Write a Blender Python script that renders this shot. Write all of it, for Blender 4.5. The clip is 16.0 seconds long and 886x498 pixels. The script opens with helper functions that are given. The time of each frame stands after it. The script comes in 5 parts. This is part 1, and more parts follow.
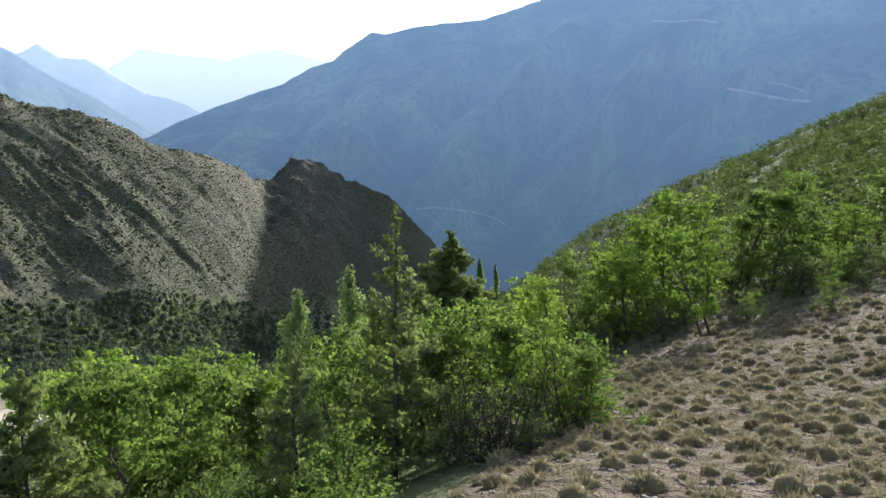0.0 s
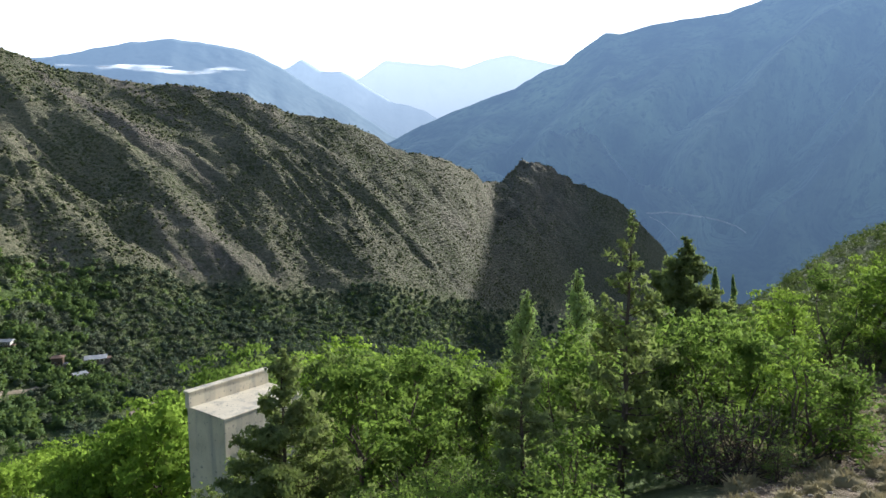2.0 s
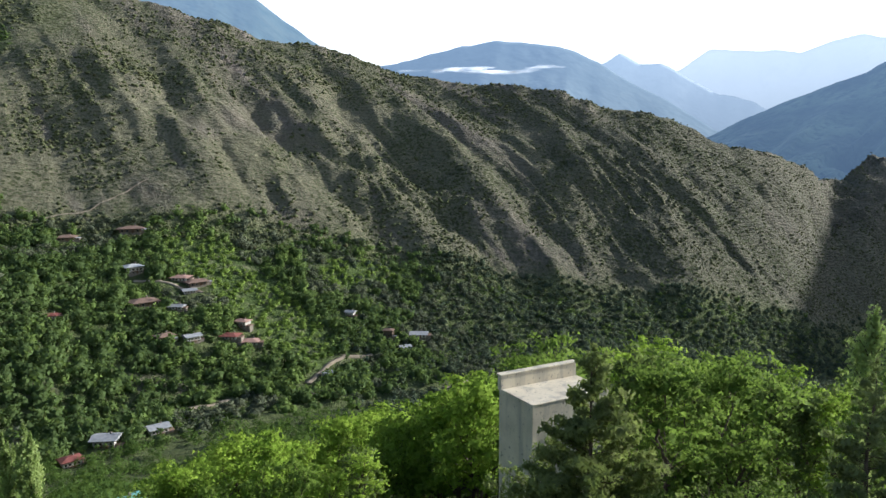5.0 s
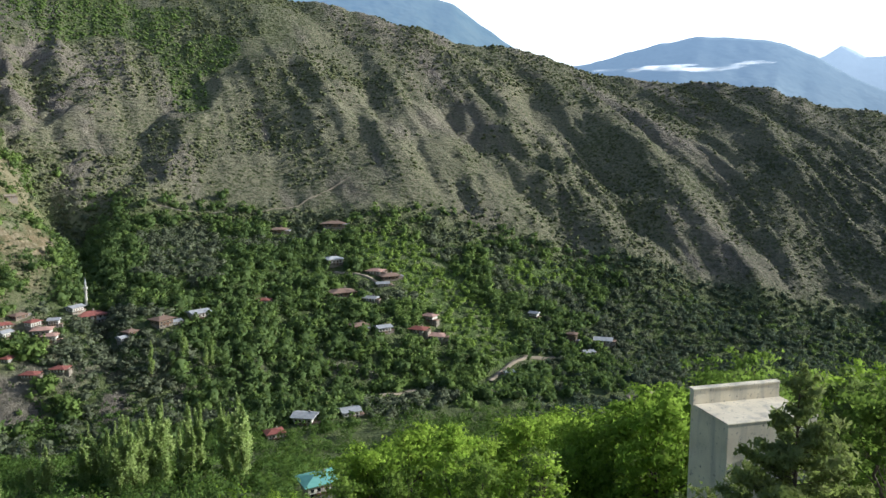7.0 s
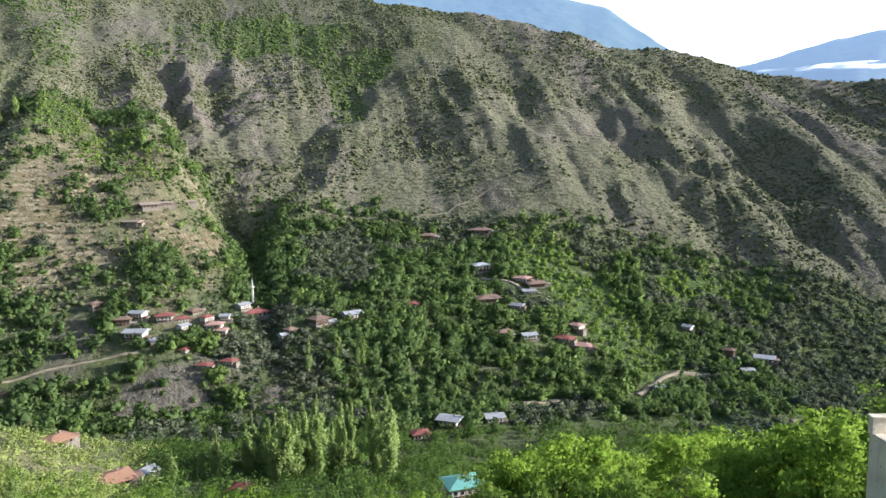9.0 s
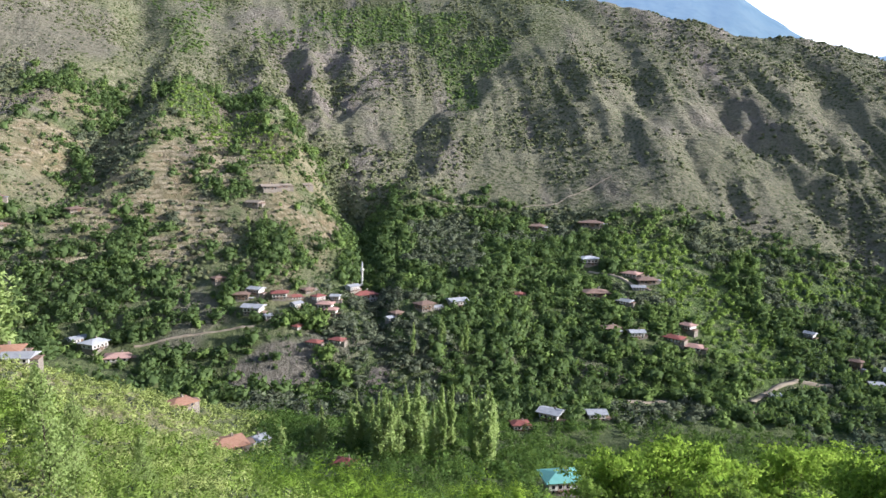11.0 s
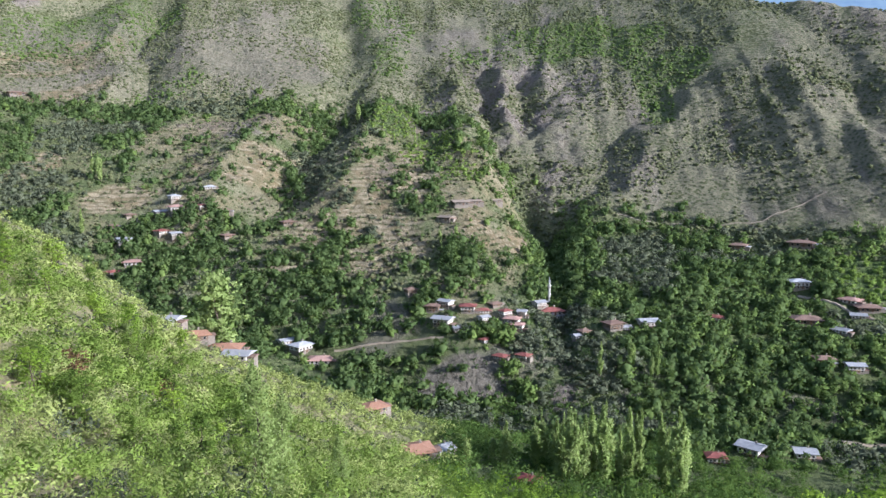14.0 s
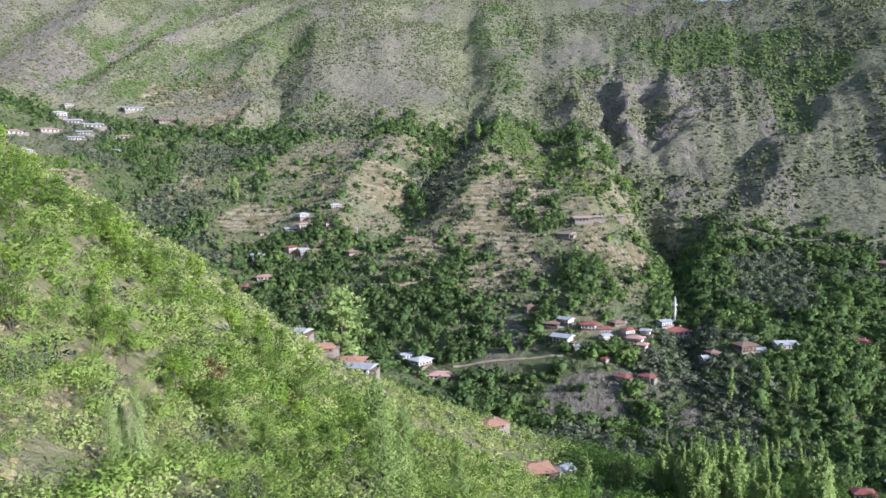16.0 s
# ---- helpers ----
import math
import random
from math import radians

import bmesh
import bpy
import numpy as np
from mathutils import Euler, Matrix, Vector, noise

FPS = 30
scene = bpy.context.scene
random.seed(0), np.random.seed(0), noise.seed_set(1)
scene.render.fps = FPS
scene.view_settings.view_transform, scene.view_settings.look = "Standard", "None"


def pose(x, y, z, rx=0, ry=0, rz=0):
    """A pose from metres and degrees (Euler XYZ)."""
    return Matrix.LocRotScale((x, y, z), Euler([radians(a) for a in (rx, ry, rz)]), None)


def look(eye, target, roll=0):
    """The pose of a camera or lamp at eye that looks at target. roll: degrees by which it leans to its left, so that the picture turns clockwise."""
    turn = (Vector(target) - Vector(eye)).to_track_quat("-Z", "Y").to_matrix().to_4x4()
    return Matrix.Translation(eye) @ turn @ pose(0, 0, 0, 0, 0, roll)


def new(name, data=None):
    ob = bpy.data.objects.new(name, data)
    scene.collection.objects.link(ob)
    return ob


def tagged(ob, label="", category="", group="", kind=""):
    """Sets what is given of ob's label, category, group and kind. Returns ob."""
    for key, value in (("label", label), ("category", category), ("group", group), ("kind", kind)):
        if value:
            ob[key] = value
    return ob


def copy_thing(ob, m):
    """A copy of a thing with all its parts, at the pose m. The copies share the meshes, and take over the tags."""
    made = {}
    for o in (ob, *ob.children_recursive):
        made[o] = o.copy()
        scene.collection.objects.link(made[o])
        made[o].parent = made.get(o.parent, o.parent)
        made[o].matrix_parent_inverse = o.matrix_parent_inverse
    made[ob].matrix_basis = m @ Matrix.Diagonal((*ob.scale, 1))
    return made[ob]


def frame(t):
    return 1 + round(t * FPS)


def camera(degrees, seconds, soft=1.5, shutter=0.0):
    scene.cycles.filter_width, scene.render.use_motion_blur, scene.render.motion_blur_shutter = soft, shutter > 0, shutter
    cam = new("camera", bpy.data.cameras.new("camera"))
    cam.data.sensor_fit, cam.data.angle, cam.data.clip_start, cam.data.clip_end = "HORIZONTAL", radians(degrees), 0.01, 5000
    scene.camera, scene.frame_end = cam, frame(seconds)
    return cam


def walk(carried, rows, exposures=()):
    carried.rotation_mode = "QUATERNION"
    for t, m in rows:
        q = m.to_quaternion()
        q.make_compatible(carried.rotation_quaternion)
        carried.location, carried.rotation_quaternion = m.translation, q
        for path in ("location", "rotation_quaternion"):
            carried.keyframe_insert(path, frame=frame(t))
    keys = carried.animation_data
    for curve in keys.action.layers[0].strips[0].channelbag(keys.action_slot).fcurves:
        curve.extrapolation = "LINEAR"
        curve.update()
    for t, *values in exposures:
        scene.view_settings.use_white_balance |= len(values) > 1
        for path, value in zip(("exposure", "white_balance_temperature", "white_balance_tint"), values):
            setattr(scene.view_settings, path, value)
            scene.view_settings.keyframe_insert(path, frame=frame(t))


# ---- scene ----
cam = camera(62.84, 16.0, soft=1.5)
TURNS = [  # seconds, yaw, pitch, roll
    (0.0, 0.00, -7.71, -0.39),
    (0.5, 4.67, -7.65, -0.24),
    (1.0, 8.82, -7.63, -0.06),
    (1.5, 13.38, -7.58, -0.13),
    (2.0, 17.79, -7.56, -0.06),
    (2.5, 21.38, -7.44, 0.21),
    (3.0, 25.08, -7.54, 0.28),
    (3.5, 28.34, -7.68, 0.08),
    (4.0, 32.78, -7.93, 0.04),
    (6.3, 49.47, -7.99, 0.47),
    (6.5, 50.22, -8.12, 0.43),
    (7.0, 56.73, -7.75, 0.10),
    (7.5, 60.85, -7.62, 0.03),
    (8.0, 65.13, -7.61, -0.08),
    (8.5, 67.48, -7.43, 0.38),
    (8.7, 67.81, -7.28, 0.50),
    (10.8, 75.67, -7.87, -0.57),
    (11.0, 77.03, -8.00, -0.75),
    (11.5, 80.24, -7.83, -0.66),
    (12.0, 83.39, -7.44, -0.34),
    (12.5, 86.06, -7.24, -0.09),
    (13.0, 88.53, -7.29, 0.18),
    (13.5, 89.77, -7.30, -0.40),
    (14.0, 91.82, -6.86, -0.09),
    (14.5, 94.02, -6.93, 0.15),
    (15.0, 95.92, -6.99, 0.05),
    (15.5, 97.26, -5.76, -0.01),
    (16.0, 101.15, -5.50, 0.77),
]
ARM = 0.4  # the camera is held out from the body that turns
PATH = [(t, pose(-ARM * math.sin(radians(y)), ARM * math.cos(radians(y)), 0, 90 + p, r, y)) for t, y, p, r in TURNS]
walk(cam, PATH, exposures=[(0.0, 0.75, 6050, 12), (1.5, 0.68, 6050, 11), (3.0, 0.52, 6050, 10), (4.0, 0.5, 6050, 10), (6.5, 0.43, 6000, 9), (7.0, 0.5, 6000, 8), (7.4, 0.84, 6100, 7), (8.0, 0.92, 6050, 9), (11.0, 0.9, 5850, 16), (16.0, 0.86, 5450, 18)])

# ---- sky and sun ----
SUN_AZ, SUN_EL = -24.0, 20.0
world = bpy.data.worlds.new("world")
scene.world = world
world.use_nodes = True
wn, wl = world.node_tree.nodes, world.node_tree.links
wn.clear()
sky = wn.new("ShaderNodeTexSky")
sky.sky_type, sky.sun_disc = "NISHITA", False
sky.sun_elevation, sky.sun_rotation = radians(SUN_EL), radians(-SUN_AZ)
sky.altitude, sky.air_density, sky.dust_density, sky.ozone_density = 900, 1.0, 4.0, 1.0
coord = wn.new("ShaderNodeTexCoord")
stretch = wn.new("ShaderNodeMapping")
stretch.inputs["Scale"].default_value = (1.6, 1.6, 7.0)
cloud = wn.new("ShaderNodeTexNoise")
cloud.inputs["Scale"].default_value, cloud.inputs["Detail"].default_value = 2.2, 6.0
ramp = wn.new("ShaderNodeMapRange")
ramp.inputs["From Min"].default_value, ramp.inputs["From Max"].default_value = 0.22, 0.42
mixer = wn.new("ShaderNodeMix")
mixer.data_type = "RGBA"
mixer.inputs["B"].default_value = (10.8, 11.2, 11.7, 1)
back = wn.new("ShaderNodeBackground")
back.inputs["Strength"].default_value = 0.115
wout = wn.new("ShaderNodeOutputWorld")
wl.new(coord.outputs["Generated"], stretch.inputs["Vector"])
wl.new(stretch.outputs["Vector"], cloud.inputs["Vector"])
wl.new(cloud.outputs["Fac"], ramp.inputs["Value"])
# a bright haze lies over the lower sky and thins out overhead
split = wn.new("ShaderNodeSeparateXYZ")
wl.new(coord.outputs["Generated"], split.inputs["Vector"])
thin = wn.new("ShaderNodeMapRange")
thin.inputs["From Min"].default_value, thin.inputs["From Max"].default_value = 0.18, 0.45
thin.inputs["To Min"].default_value, thin.inputs["To Max"].default_value = 1.0, 0.0
wl.new(split.outputs["Z"], thin.inputs["Value"])
both = wn.new("ShaderNodeMath")
both.operation = "MULTIPLY"
wl.new(ramp.outputs["Result"], both.inputs[0])
wl.new(thin.outputs["Result"], both.inputs[1])
# the haze glows towards the sun and gives way to plain sky opposite it
toward = wn.new("ShaderNodeVectorMath")
toward.operation = "DOT_PRODUCT"
toward.inputs[1].default_value = (-math.sin(radians(SUN_AZ)), math.cos(radians(SUN_AZ)), 0)
wl.new(coord.outputs["Generated"], toward.inputs[0])
side = wn.new("ShaderNodeMapRange")
side.inputs["From Min"].default_value, side.inputs["From Max"].default_value = -0.4, 0.2
side.inputs["To Min"].default_value = 0.2
wl.new(toward.outputs["Value"], side.inputs["Value"])
glow = wn.new("ShaderNodeMath")
glow.operation = "MULTIPLY"
wl.new(both.outputs["Value"], glow.inputs[0])
wl.new(side.outputs["Result"], glow.inputs[1])
wl.new(glow.outputs["Value"], mixer.inputs["Factor"])
wl.new(sky.outputs["Color"], mixer.inputs["A"])
wl.new(mixer.outputs["Result"], back.inputs["Color"])
wl.new(back.outputs["Background"], wout.inputs["Surface"])

sun = new("sun", bpy.data.lights.new("sun", "SUN"))
sun.data.energy, sun.data.angle, sun.data.color = 4.6, radians(0.6), (1.0, 0.95, 0.86)
sun_way = Vector((-math.sin(radians(SUN_AZ)) * math.cos(radians(SUN_EL)), math.cos(radians(SUN_AZ)) * math.cos(radians(SUN_EL)), math.sin(radians(SUN_EL))))
sun.matrix_world = look(sun_way * 50, (0, 0, 0))


# ---- materials ----
class Mat:
    """A node material with short ways to add and join nodes."""

    def __init__(self, name):
        self.m = bpy.data.materials.new(name)
        self.m.use_nodes = True
        self.t = self.m.node_tree
        self.p = self.t.nodes["Principled BSDF"]
        self.out = self.t.nodes["Material Output"]
        self.p.inputs["Specular IOR Level"].default_value = 0.2

    def put(self, socket, value):
        if isinstance(value, bpy.types.NodeSocket):
            self.t.links.new(value, socket)
        else:
            socket.default_value = value

    def node(self, kind, out=0, **ins):
        n = self.t.nodes.new(kind)
        for k, v in ins.items():
            self.put(n.inputs[k.replace("_", " ")], v)
        return n.outputs[out]

    def place(self):
        return self.node("ShaderNodeNewGeometry")

    def noise(self, scale, detail=4.0, rough=0.55, vec=None, lo=0.3, hi=0.7):
        f = self.node("ShaderNodeTexNoise", Vector=vec or self.place(), Scale=scale, Detail=detail, Roughness=rough)
        n = self.t.nodes.new("ShaderNodeMapRange")
        self.put(n.inputs[0], f)
        n.inputs[1].default_value, n.inputs[2].default_value = lo, hi
        return n.outputs[0]

    def mix(self, fac, a, b, how="MIX"):
        n = self.t.nodes.new("ShaderNodeMix")
        n.data_type, n.blend_type = "RGBA", how
        self.put(n.inputs["Factor"], fac)
        for k, v in (("A", a), ("B", b)):
            self.put(n.inputs[k], (*v, 1) if isinstance(v, tuple) else v)
        return n.outputs["Result"]

    def math(self, how, a, b=0.0, clamp=False):
        n = self.t.nodes.new("ShaderNodeMath")
        n.operation, n.use_clamp = how, clamp
        self.put(n.inputs[0], a), self.put(n.inputs[1], b)
        return n.outputs[0]

    def attr(self, name):
        n = self.t.nodes.new("ShaderNodeAttribute")
        n.attribute_name = name
        return n.outputs["Fac"]

    def bump(self, height, strength, distance):
        self.put(self.p.inputs["Normal"], self.node("ShaderNodeBump", Height=height, Strength=strength, Distance=distance))

    def done(self, color, rough=0.9):
        self.put(self.p.inputs["Base Color"], (*color, 1) if isinstance(color, tuple) else color)
        self.put(self.p.inputs["Roughness"], rough)
        return self.m


def leaf_material(name, dark, light, through_light=0.35, dry=(0.12, 0.10, 0.05)):
    m = Mat(name)
    geo = m.t.nodes.new("ShaderNodeNewGeometry")
    per_leaf = geo.outputs["Random Per Island"]
    tree = m.node("ShaderNodeObjectInfo", out=5)
    tint = m.attr("tint")
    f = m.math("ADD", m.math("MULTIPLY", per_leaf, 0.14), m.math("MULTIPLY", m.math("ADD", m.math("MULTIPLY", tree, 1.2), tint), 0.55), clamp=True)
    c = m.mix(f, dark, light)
    c = m.mix(m.math("MULTIPLY", m.math("GREATER_THAN", per_leaf, 0.97), 0.5), c, dry)
    m.done(c, 0.75)
    m.p.inputs["Specular IOR Level"].default_value = 0.06
    tr = m.node("ShaderNodeBsdfTranslucent", Color=m.mix(0.5, c, (0.20, 0.30, 0.05)) if through_light > 0.3 else c)
    mixed = m.t.nodes.new("ShaderNodeMixShader")
    mixed.inputs[0].default_value = through_light
    m.t.links.new(m.p.outputs[0], mixed.inputs[1])
    m.t.links.new(tr, mixed.inputs[2])
    m.t.links.new(mixed.outputs[0], m.out.inputs["Surface"])
    return m.m


def ground_material():
    m = Mat("hillside")
    pos = m.place()
    soil = m.mix(m.noise(0.8, 7, 0.7, lo=0.36, hi=0.64), (0.155, 0.152, 0.088), (0.40, 0.375, 0.24))
    soil = m.mix(m.noise(0.035, 5), soil, m.mix(m.noise(0.45, 7, 0.7, lo=0.36, hi=0.64), (0.128, 0.126, 0.078), (0.35, 0.328, 0.215)))
    scrub = m.mix(m.noise(0.5, 4), (0.055, 0.075, 0.025), (0.14, 0.15, 0.06))
    patch = m.math("MULTIPLY", m.noise(0.28, 5, 0.65, lo=0.42, hi=0.58), m.math("ADD", 0.5, m.noise(0.02, 3)), clamp=True)
    c = m.mix(m.math("MULTIPLY", m.math("MULTIPLY", patch, 0.8), m.noise(0.012, 4, 0.6, lo=0.3, hi=0.6)), soil, scrub)
    # dark scrub colour that also stands in for shade on the far slopes
    heath_shade = m.mix(m.noise(0.42, 7, 0.72, lo=0.35, hi=0.66), (0.06, 0.069, 0.044), (0.215, 0.198, 0.136))
    c = m.mix(m.math("MULTIPLY", m.attr("heath_shade"), m.noise(0.07, 6, 0.65, lo=0.0, hi=0.38)), c, heath_shade)
    green = m.mix(m.noise(0.3, 7, 0.68), (0.045, 0.075, 0.02), (0.135, 0.19, 0.055))
    c = m.mix(m.math("MULTIPLY", m.attr("green"), m.noise(0.12, 6, 0.6, lo=0.2, hi=0.5)), c, green)
    c = m.mix(m.attr("wood"), c, m.mix(m.noise(0.3, 5), (0.075, 0.10, 0.038), (0.15, 0.175, 0.07)))
    c = m.mix(m.attr("pale"), c, m.mix(m.noise(0.5, 6, 0.65), (0.20, 0.205, 0.085), (0.42, 0.375, 0.21)))
    tuft = m.t.nodes.new("ShaderNodeTexVoronoi")
    tuft.inputs["Scale"].default_value = 0.30
    m.put(tuft.inputs["Vector"], pos)
    grow = m.math("MULTIPLY", m.noise(0.02, 5, 0.6, lo=0.25, hi=0.6), 0.5)
    dots = m.math("MULTIPLY", m.math("LESS_THAN", tuft.outputs["Distance"], grow), m.attr("scrubby"))
    c = m.mix(m.math("MULTIPLY", dots, 0.8), c, m.mix(m.noise(0.6, 4), (0.04, 0.055, 0.02), (0.095, 0.115, 0.045)))
    ribbed = m.node("ShaderNodeMapping", Vector=pos, Scale=(1, 1, 0.28))
    rock = m.mix(m.noise(0.22, 9, 0.75, vec=ribbed, lo=0.36, hi=0.64), (0.11, 0.097, 0.082), (0.40, 0.35, 0.285))
    rock = m.mix(m.noise(0.03, 5, lo=0.4, hi=0.65), rock, m.mix(m.noise(0.3, 6, vec=ribbed), (0.12, 0.10, 0.09), (0.27, 0.23, 0.20)))
    c = m.mix(m.attr("rock"), c, rock)
    field = m.mix(m.noise(0.12, 7, 0.66, lo=0.36, hi=0.62), (0.29, 0.215, 0.125), (0.125, 0.12, 0.055))
    field = m.mix(m.noise(0.5, 5, 0.6, lo=0.52, hi=0.7), field, (0.075, 0.09, 0.035))
    field = m.mix(m.math("MULTIPLY", m.attr("riser"), m.noise(0.6, 5, 0.6, lo=0.2, hi=0.5)), field, m.mix(m.noise(1.1, 5), (0.28, 0.23, 0.155), (0.52, 0.44, 0.30)))
    c = m.mix(m.math("MULTIPLY", m.attr("terrace"), 0.85), c, field)
    dry = m.mix(m.noise(1.6, 8, 0.65), (0.17, 0.122, 0.085), (0.29, 0.22, 0.158))
    gravel = m.node("ShaderNodeTexVoronoi", Vector=pos, Scale=14.0)
    dry = m.mix(m.math("MULTIPLY", m.math("LESS_THAN", gravel, 0.22), m.noise(3.0, 3)), dry, (0.42, 0.36, 0.31))
    dry = m.mix(m.noise(0.5, 5, lo=0.45, hi=0.65), dry, (0.17, 0.145, 0.07))
    c = m.mix(m.attr("dry"), c, dry)
    rough = m.math("ADD", m.noise(1.3, 6, 0.7), m.math("MULTIPLY", m.noise(0.13, 7, 0.62), 3.5))
    rough = m.math("ADD", rough, m.math("MULTIPLY", m.math("MULTIPLY", m.attr("rock"), m.noise(0.22, 9, 0.7, vec=ribbed)), 7.0))
    z = m.node("ShaderNodeSeparateXYZ", out=2, Vector=pos)
    paths = m.math("SINE", m.math("ADD", m.math("MULTIPLY", z, 1.9), m.math("MULTIPLY", m.node("ShaderNodeTexNoise", Vector=pos, Scale=0.05, Detail=5.0), 22.0)))
    rough = m.math("ADD", rough, m.math("MULTIPLY", m.math("MULTIPLY", paths, m.attr("scrubby")), 0.5))
    m.bump(rough, 0.85, 0.6)
    return m.done(c, 0.95)


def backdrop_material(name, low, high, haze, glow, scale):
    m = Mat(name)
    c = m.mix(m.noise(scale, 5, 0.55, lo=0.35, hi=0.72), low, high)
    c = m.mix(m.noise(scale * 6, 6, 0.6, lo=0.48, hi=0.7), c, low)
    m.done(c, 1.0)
    # emission stands in for haze, stronger higher up
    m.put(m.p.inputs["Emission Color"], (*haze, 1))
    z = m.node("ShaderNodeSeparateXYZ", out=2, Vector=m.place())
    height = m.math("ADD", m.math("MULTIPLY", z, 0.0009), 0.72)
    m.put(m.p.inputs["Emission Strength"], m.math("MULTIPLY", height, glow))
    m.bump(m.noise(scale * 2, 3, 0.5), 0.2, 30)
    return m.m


def bark_material():
    m = Mat("bark")
    v = m.node("ShaderNodeMapping", Vector=m.place(), Scale=(1, 1, 0.25))
    c = m.mix(m.noise(22, 6, vec=v), (0.055, 0.04, 0.03), (0.17, 0.135, 0.105))
    m.bump(m.noise(30, 6, vec=v), 0.6, 0.02)
    return m.done(c, 0.9)


def concrete_material():
    m = Mat("weathered concrete")
    v = m.node("ShaderNodeMapping", Vector=m.place(), Scale=(1, 1, 0.12))
    c = m.mix(m.noise(1.2, 6), (0.61, 0.54, 0.41), (0.79, 0.71, 0.55))
    c = m.mix(m.noise(2.2, 5, vec=v, lo=0.5, hi=0.75), c, (0.36, 0.34, 0.29))
    c = m.mix(m.noise(9, 5, lo=0.6, hi=0.75), c, (0.16, 0.15, 0.13))
    m.bump(m.noise(25, 6), 0.35, 0.02)
    return m.done(c, 0.9)


def plain_material(name, a, b, scale=1.5, rough=0.85, bump=0.2):
    m = Mat(name)
    c = m.mix(m.noise(scale, 5), a, b)
    own = m.node("ShaderNodeObjectInfo", out=5)
    c = m.mix(m.math("MULTIPLY", own, 0.35), c, (a[0] * 0.6, a[1] * 0.6, a[2] * 0.6))
    m.bump(m.noise(scale * 6, 4), bump, 0.05)
    return m.done(c, rough)


GROUND = ground_material()
LEAF = leaf_material("fresh leaves", (0.112, 0.188, 0.038), (0.31, 0.44, 0.09), 0.55)
LEAF_OLIVE = leaf_material("olive leaves", (0.10, 0.145, 0.05), (0.26, 0.33, 0.115), 0.52)
POPLAR_LEAF = leaf_material("poplar leaves", (0.28, 0.37, 0.12), (0.50, 0.60, 0.24), 0.42)
NEEDLE = leaf_material("juniper needles", (0.21, 0.245, 0.115), (0.43, 0.47, 0.215), 0.55)
DARK_NEEDLE = leaf_material("dark juniper needles", (0.145, 0.18, 0.07), (0.33, 0.365, 0.14), 0.48)
FOREST = leaf_material("far leaves", (0.058, 0.10, 0.042), (0.16, 0.23, 0.082), 0.42)
# leaf colour darkened and blued for the shade and haze of the gorge
GORGE_SHADE_LEAF = leaf_material("gorge leaves toned for shade and haze", (0.06, 0.085, 0.055), (0.125, 0.165, 0.10), 0.3)
BRIGHT_LEAF = leaf_material("bright yellow-green leaves", (0.19, 0.32, 0.036), (0.44, 0.60, 0.09), 0.48)
PALE_LEAF = leaf_material("pale spring leaves", (0.21, 0.27, 0.07), (0.50, 0.57, 0.195), 0.36)
MEADOW_LEAF = leaf_material("bright far leaves", (0.19, 0.285, 0.058), (0.35, 0.47, 0.115), 0.35)
FOREST_LIGHT = leaf_material("light far leaves", (0.085, 0.135, 0.036), (0.20, 0.285, 0.08), 0.3)
RUSSET = leaf_material("dry russet leaves", (0.16, 0.10, 0.05), (0.30, 0.19, 0.10), 0.25)
VALLEY_LEAF = leaf_material("valley leaves", (0.075, 0.135, 0.036), (0.21, 0.32, 0.08), 0.42)
GREY_LEAF = leaf_material("grey willow leaves", (0.095, 0.115, 0.07), (0.175, 0.20, 0.122), 0.25)
SCRUB = leaf_material("scrub leaves", (0.078, 0.092, 0.042), (0.155, 0.17, 0.082), 0.15)
HILL_LEAF = leaf_material("dark hillside leaves", (0.055, 0.08, 0.028), (0.15, 0.19, 0.06), 0.35)
STRAW = leaf_material("dry grass", (0.27, 0.23, 0.12), (0.48, 0.415, 0.24), 0.29)
BUSH_LEAF = leaf_material("sunlit bush leaves", (0.12, 0.20, 0.038), (0.34, 0.46, 0.098), 0.36)
BARK = bark_material()
CONCRETE = concrete_material()


# ---- helpers ----
def np_mesh(name, v, f, mats, smooth=False, attrs=None, normals=None):
    """A mesh from arrays: places (n, 3) and faces (m, 3 or 4)."""
    v, f = np.asarray(v, np.float32), np.asarray(f, np.int32)
    me = bpy.data.meshes.new(name)
    me.vertices.add(len(v))
    me.vertices.foreach_set("co", v.ravel())
    me.loops.add(f.size)
    me.loops.foreach_set("vertex_index", f.ravel())
    me.polygons.add(len(f))
    me.polygons.foreach_set("loop_start", np.arange(0, f.size, f.shape[1], dtype=np.int32))
    if smooth:
        me.polygons.foreach_set("use_smooth", np.ones(len(f), bool))
    me.update(calc_edges=True)
    for m in mats if isinstance(mats, (list, tuple)) else [mats]:
        me.materials.append(m)
    for k, a in (attrs or {}).items():
        me.attributes.new(k, "FLOAT", "POINT").data.foreach_set("value", np.asarray(a, np.float32))
    if normals is not None:
        me.polygons.foreach_set("use_smooth", np.ones(len(f), bool))
        me.normals_split_custom_set_from_vertices(np.asarray(normals, np.float32))
    return me


def part(name, bm, material, parent, label=""):
    """Links a bmesh as one mesh object under a thing."""
    me = bpy.data.meshes.new(name)
    bm.normal_update()
    bm.to_mesh(me)
    bm.free()
    me.materials.append(material)
    ob = new(name, me)
    ob.parent = parent
    return tagged(ob, label)


def part_mesh(name, me, parent, label=""):
    ob = new(name, me)
    ob.parent = parent
    return tagged(ob, label)


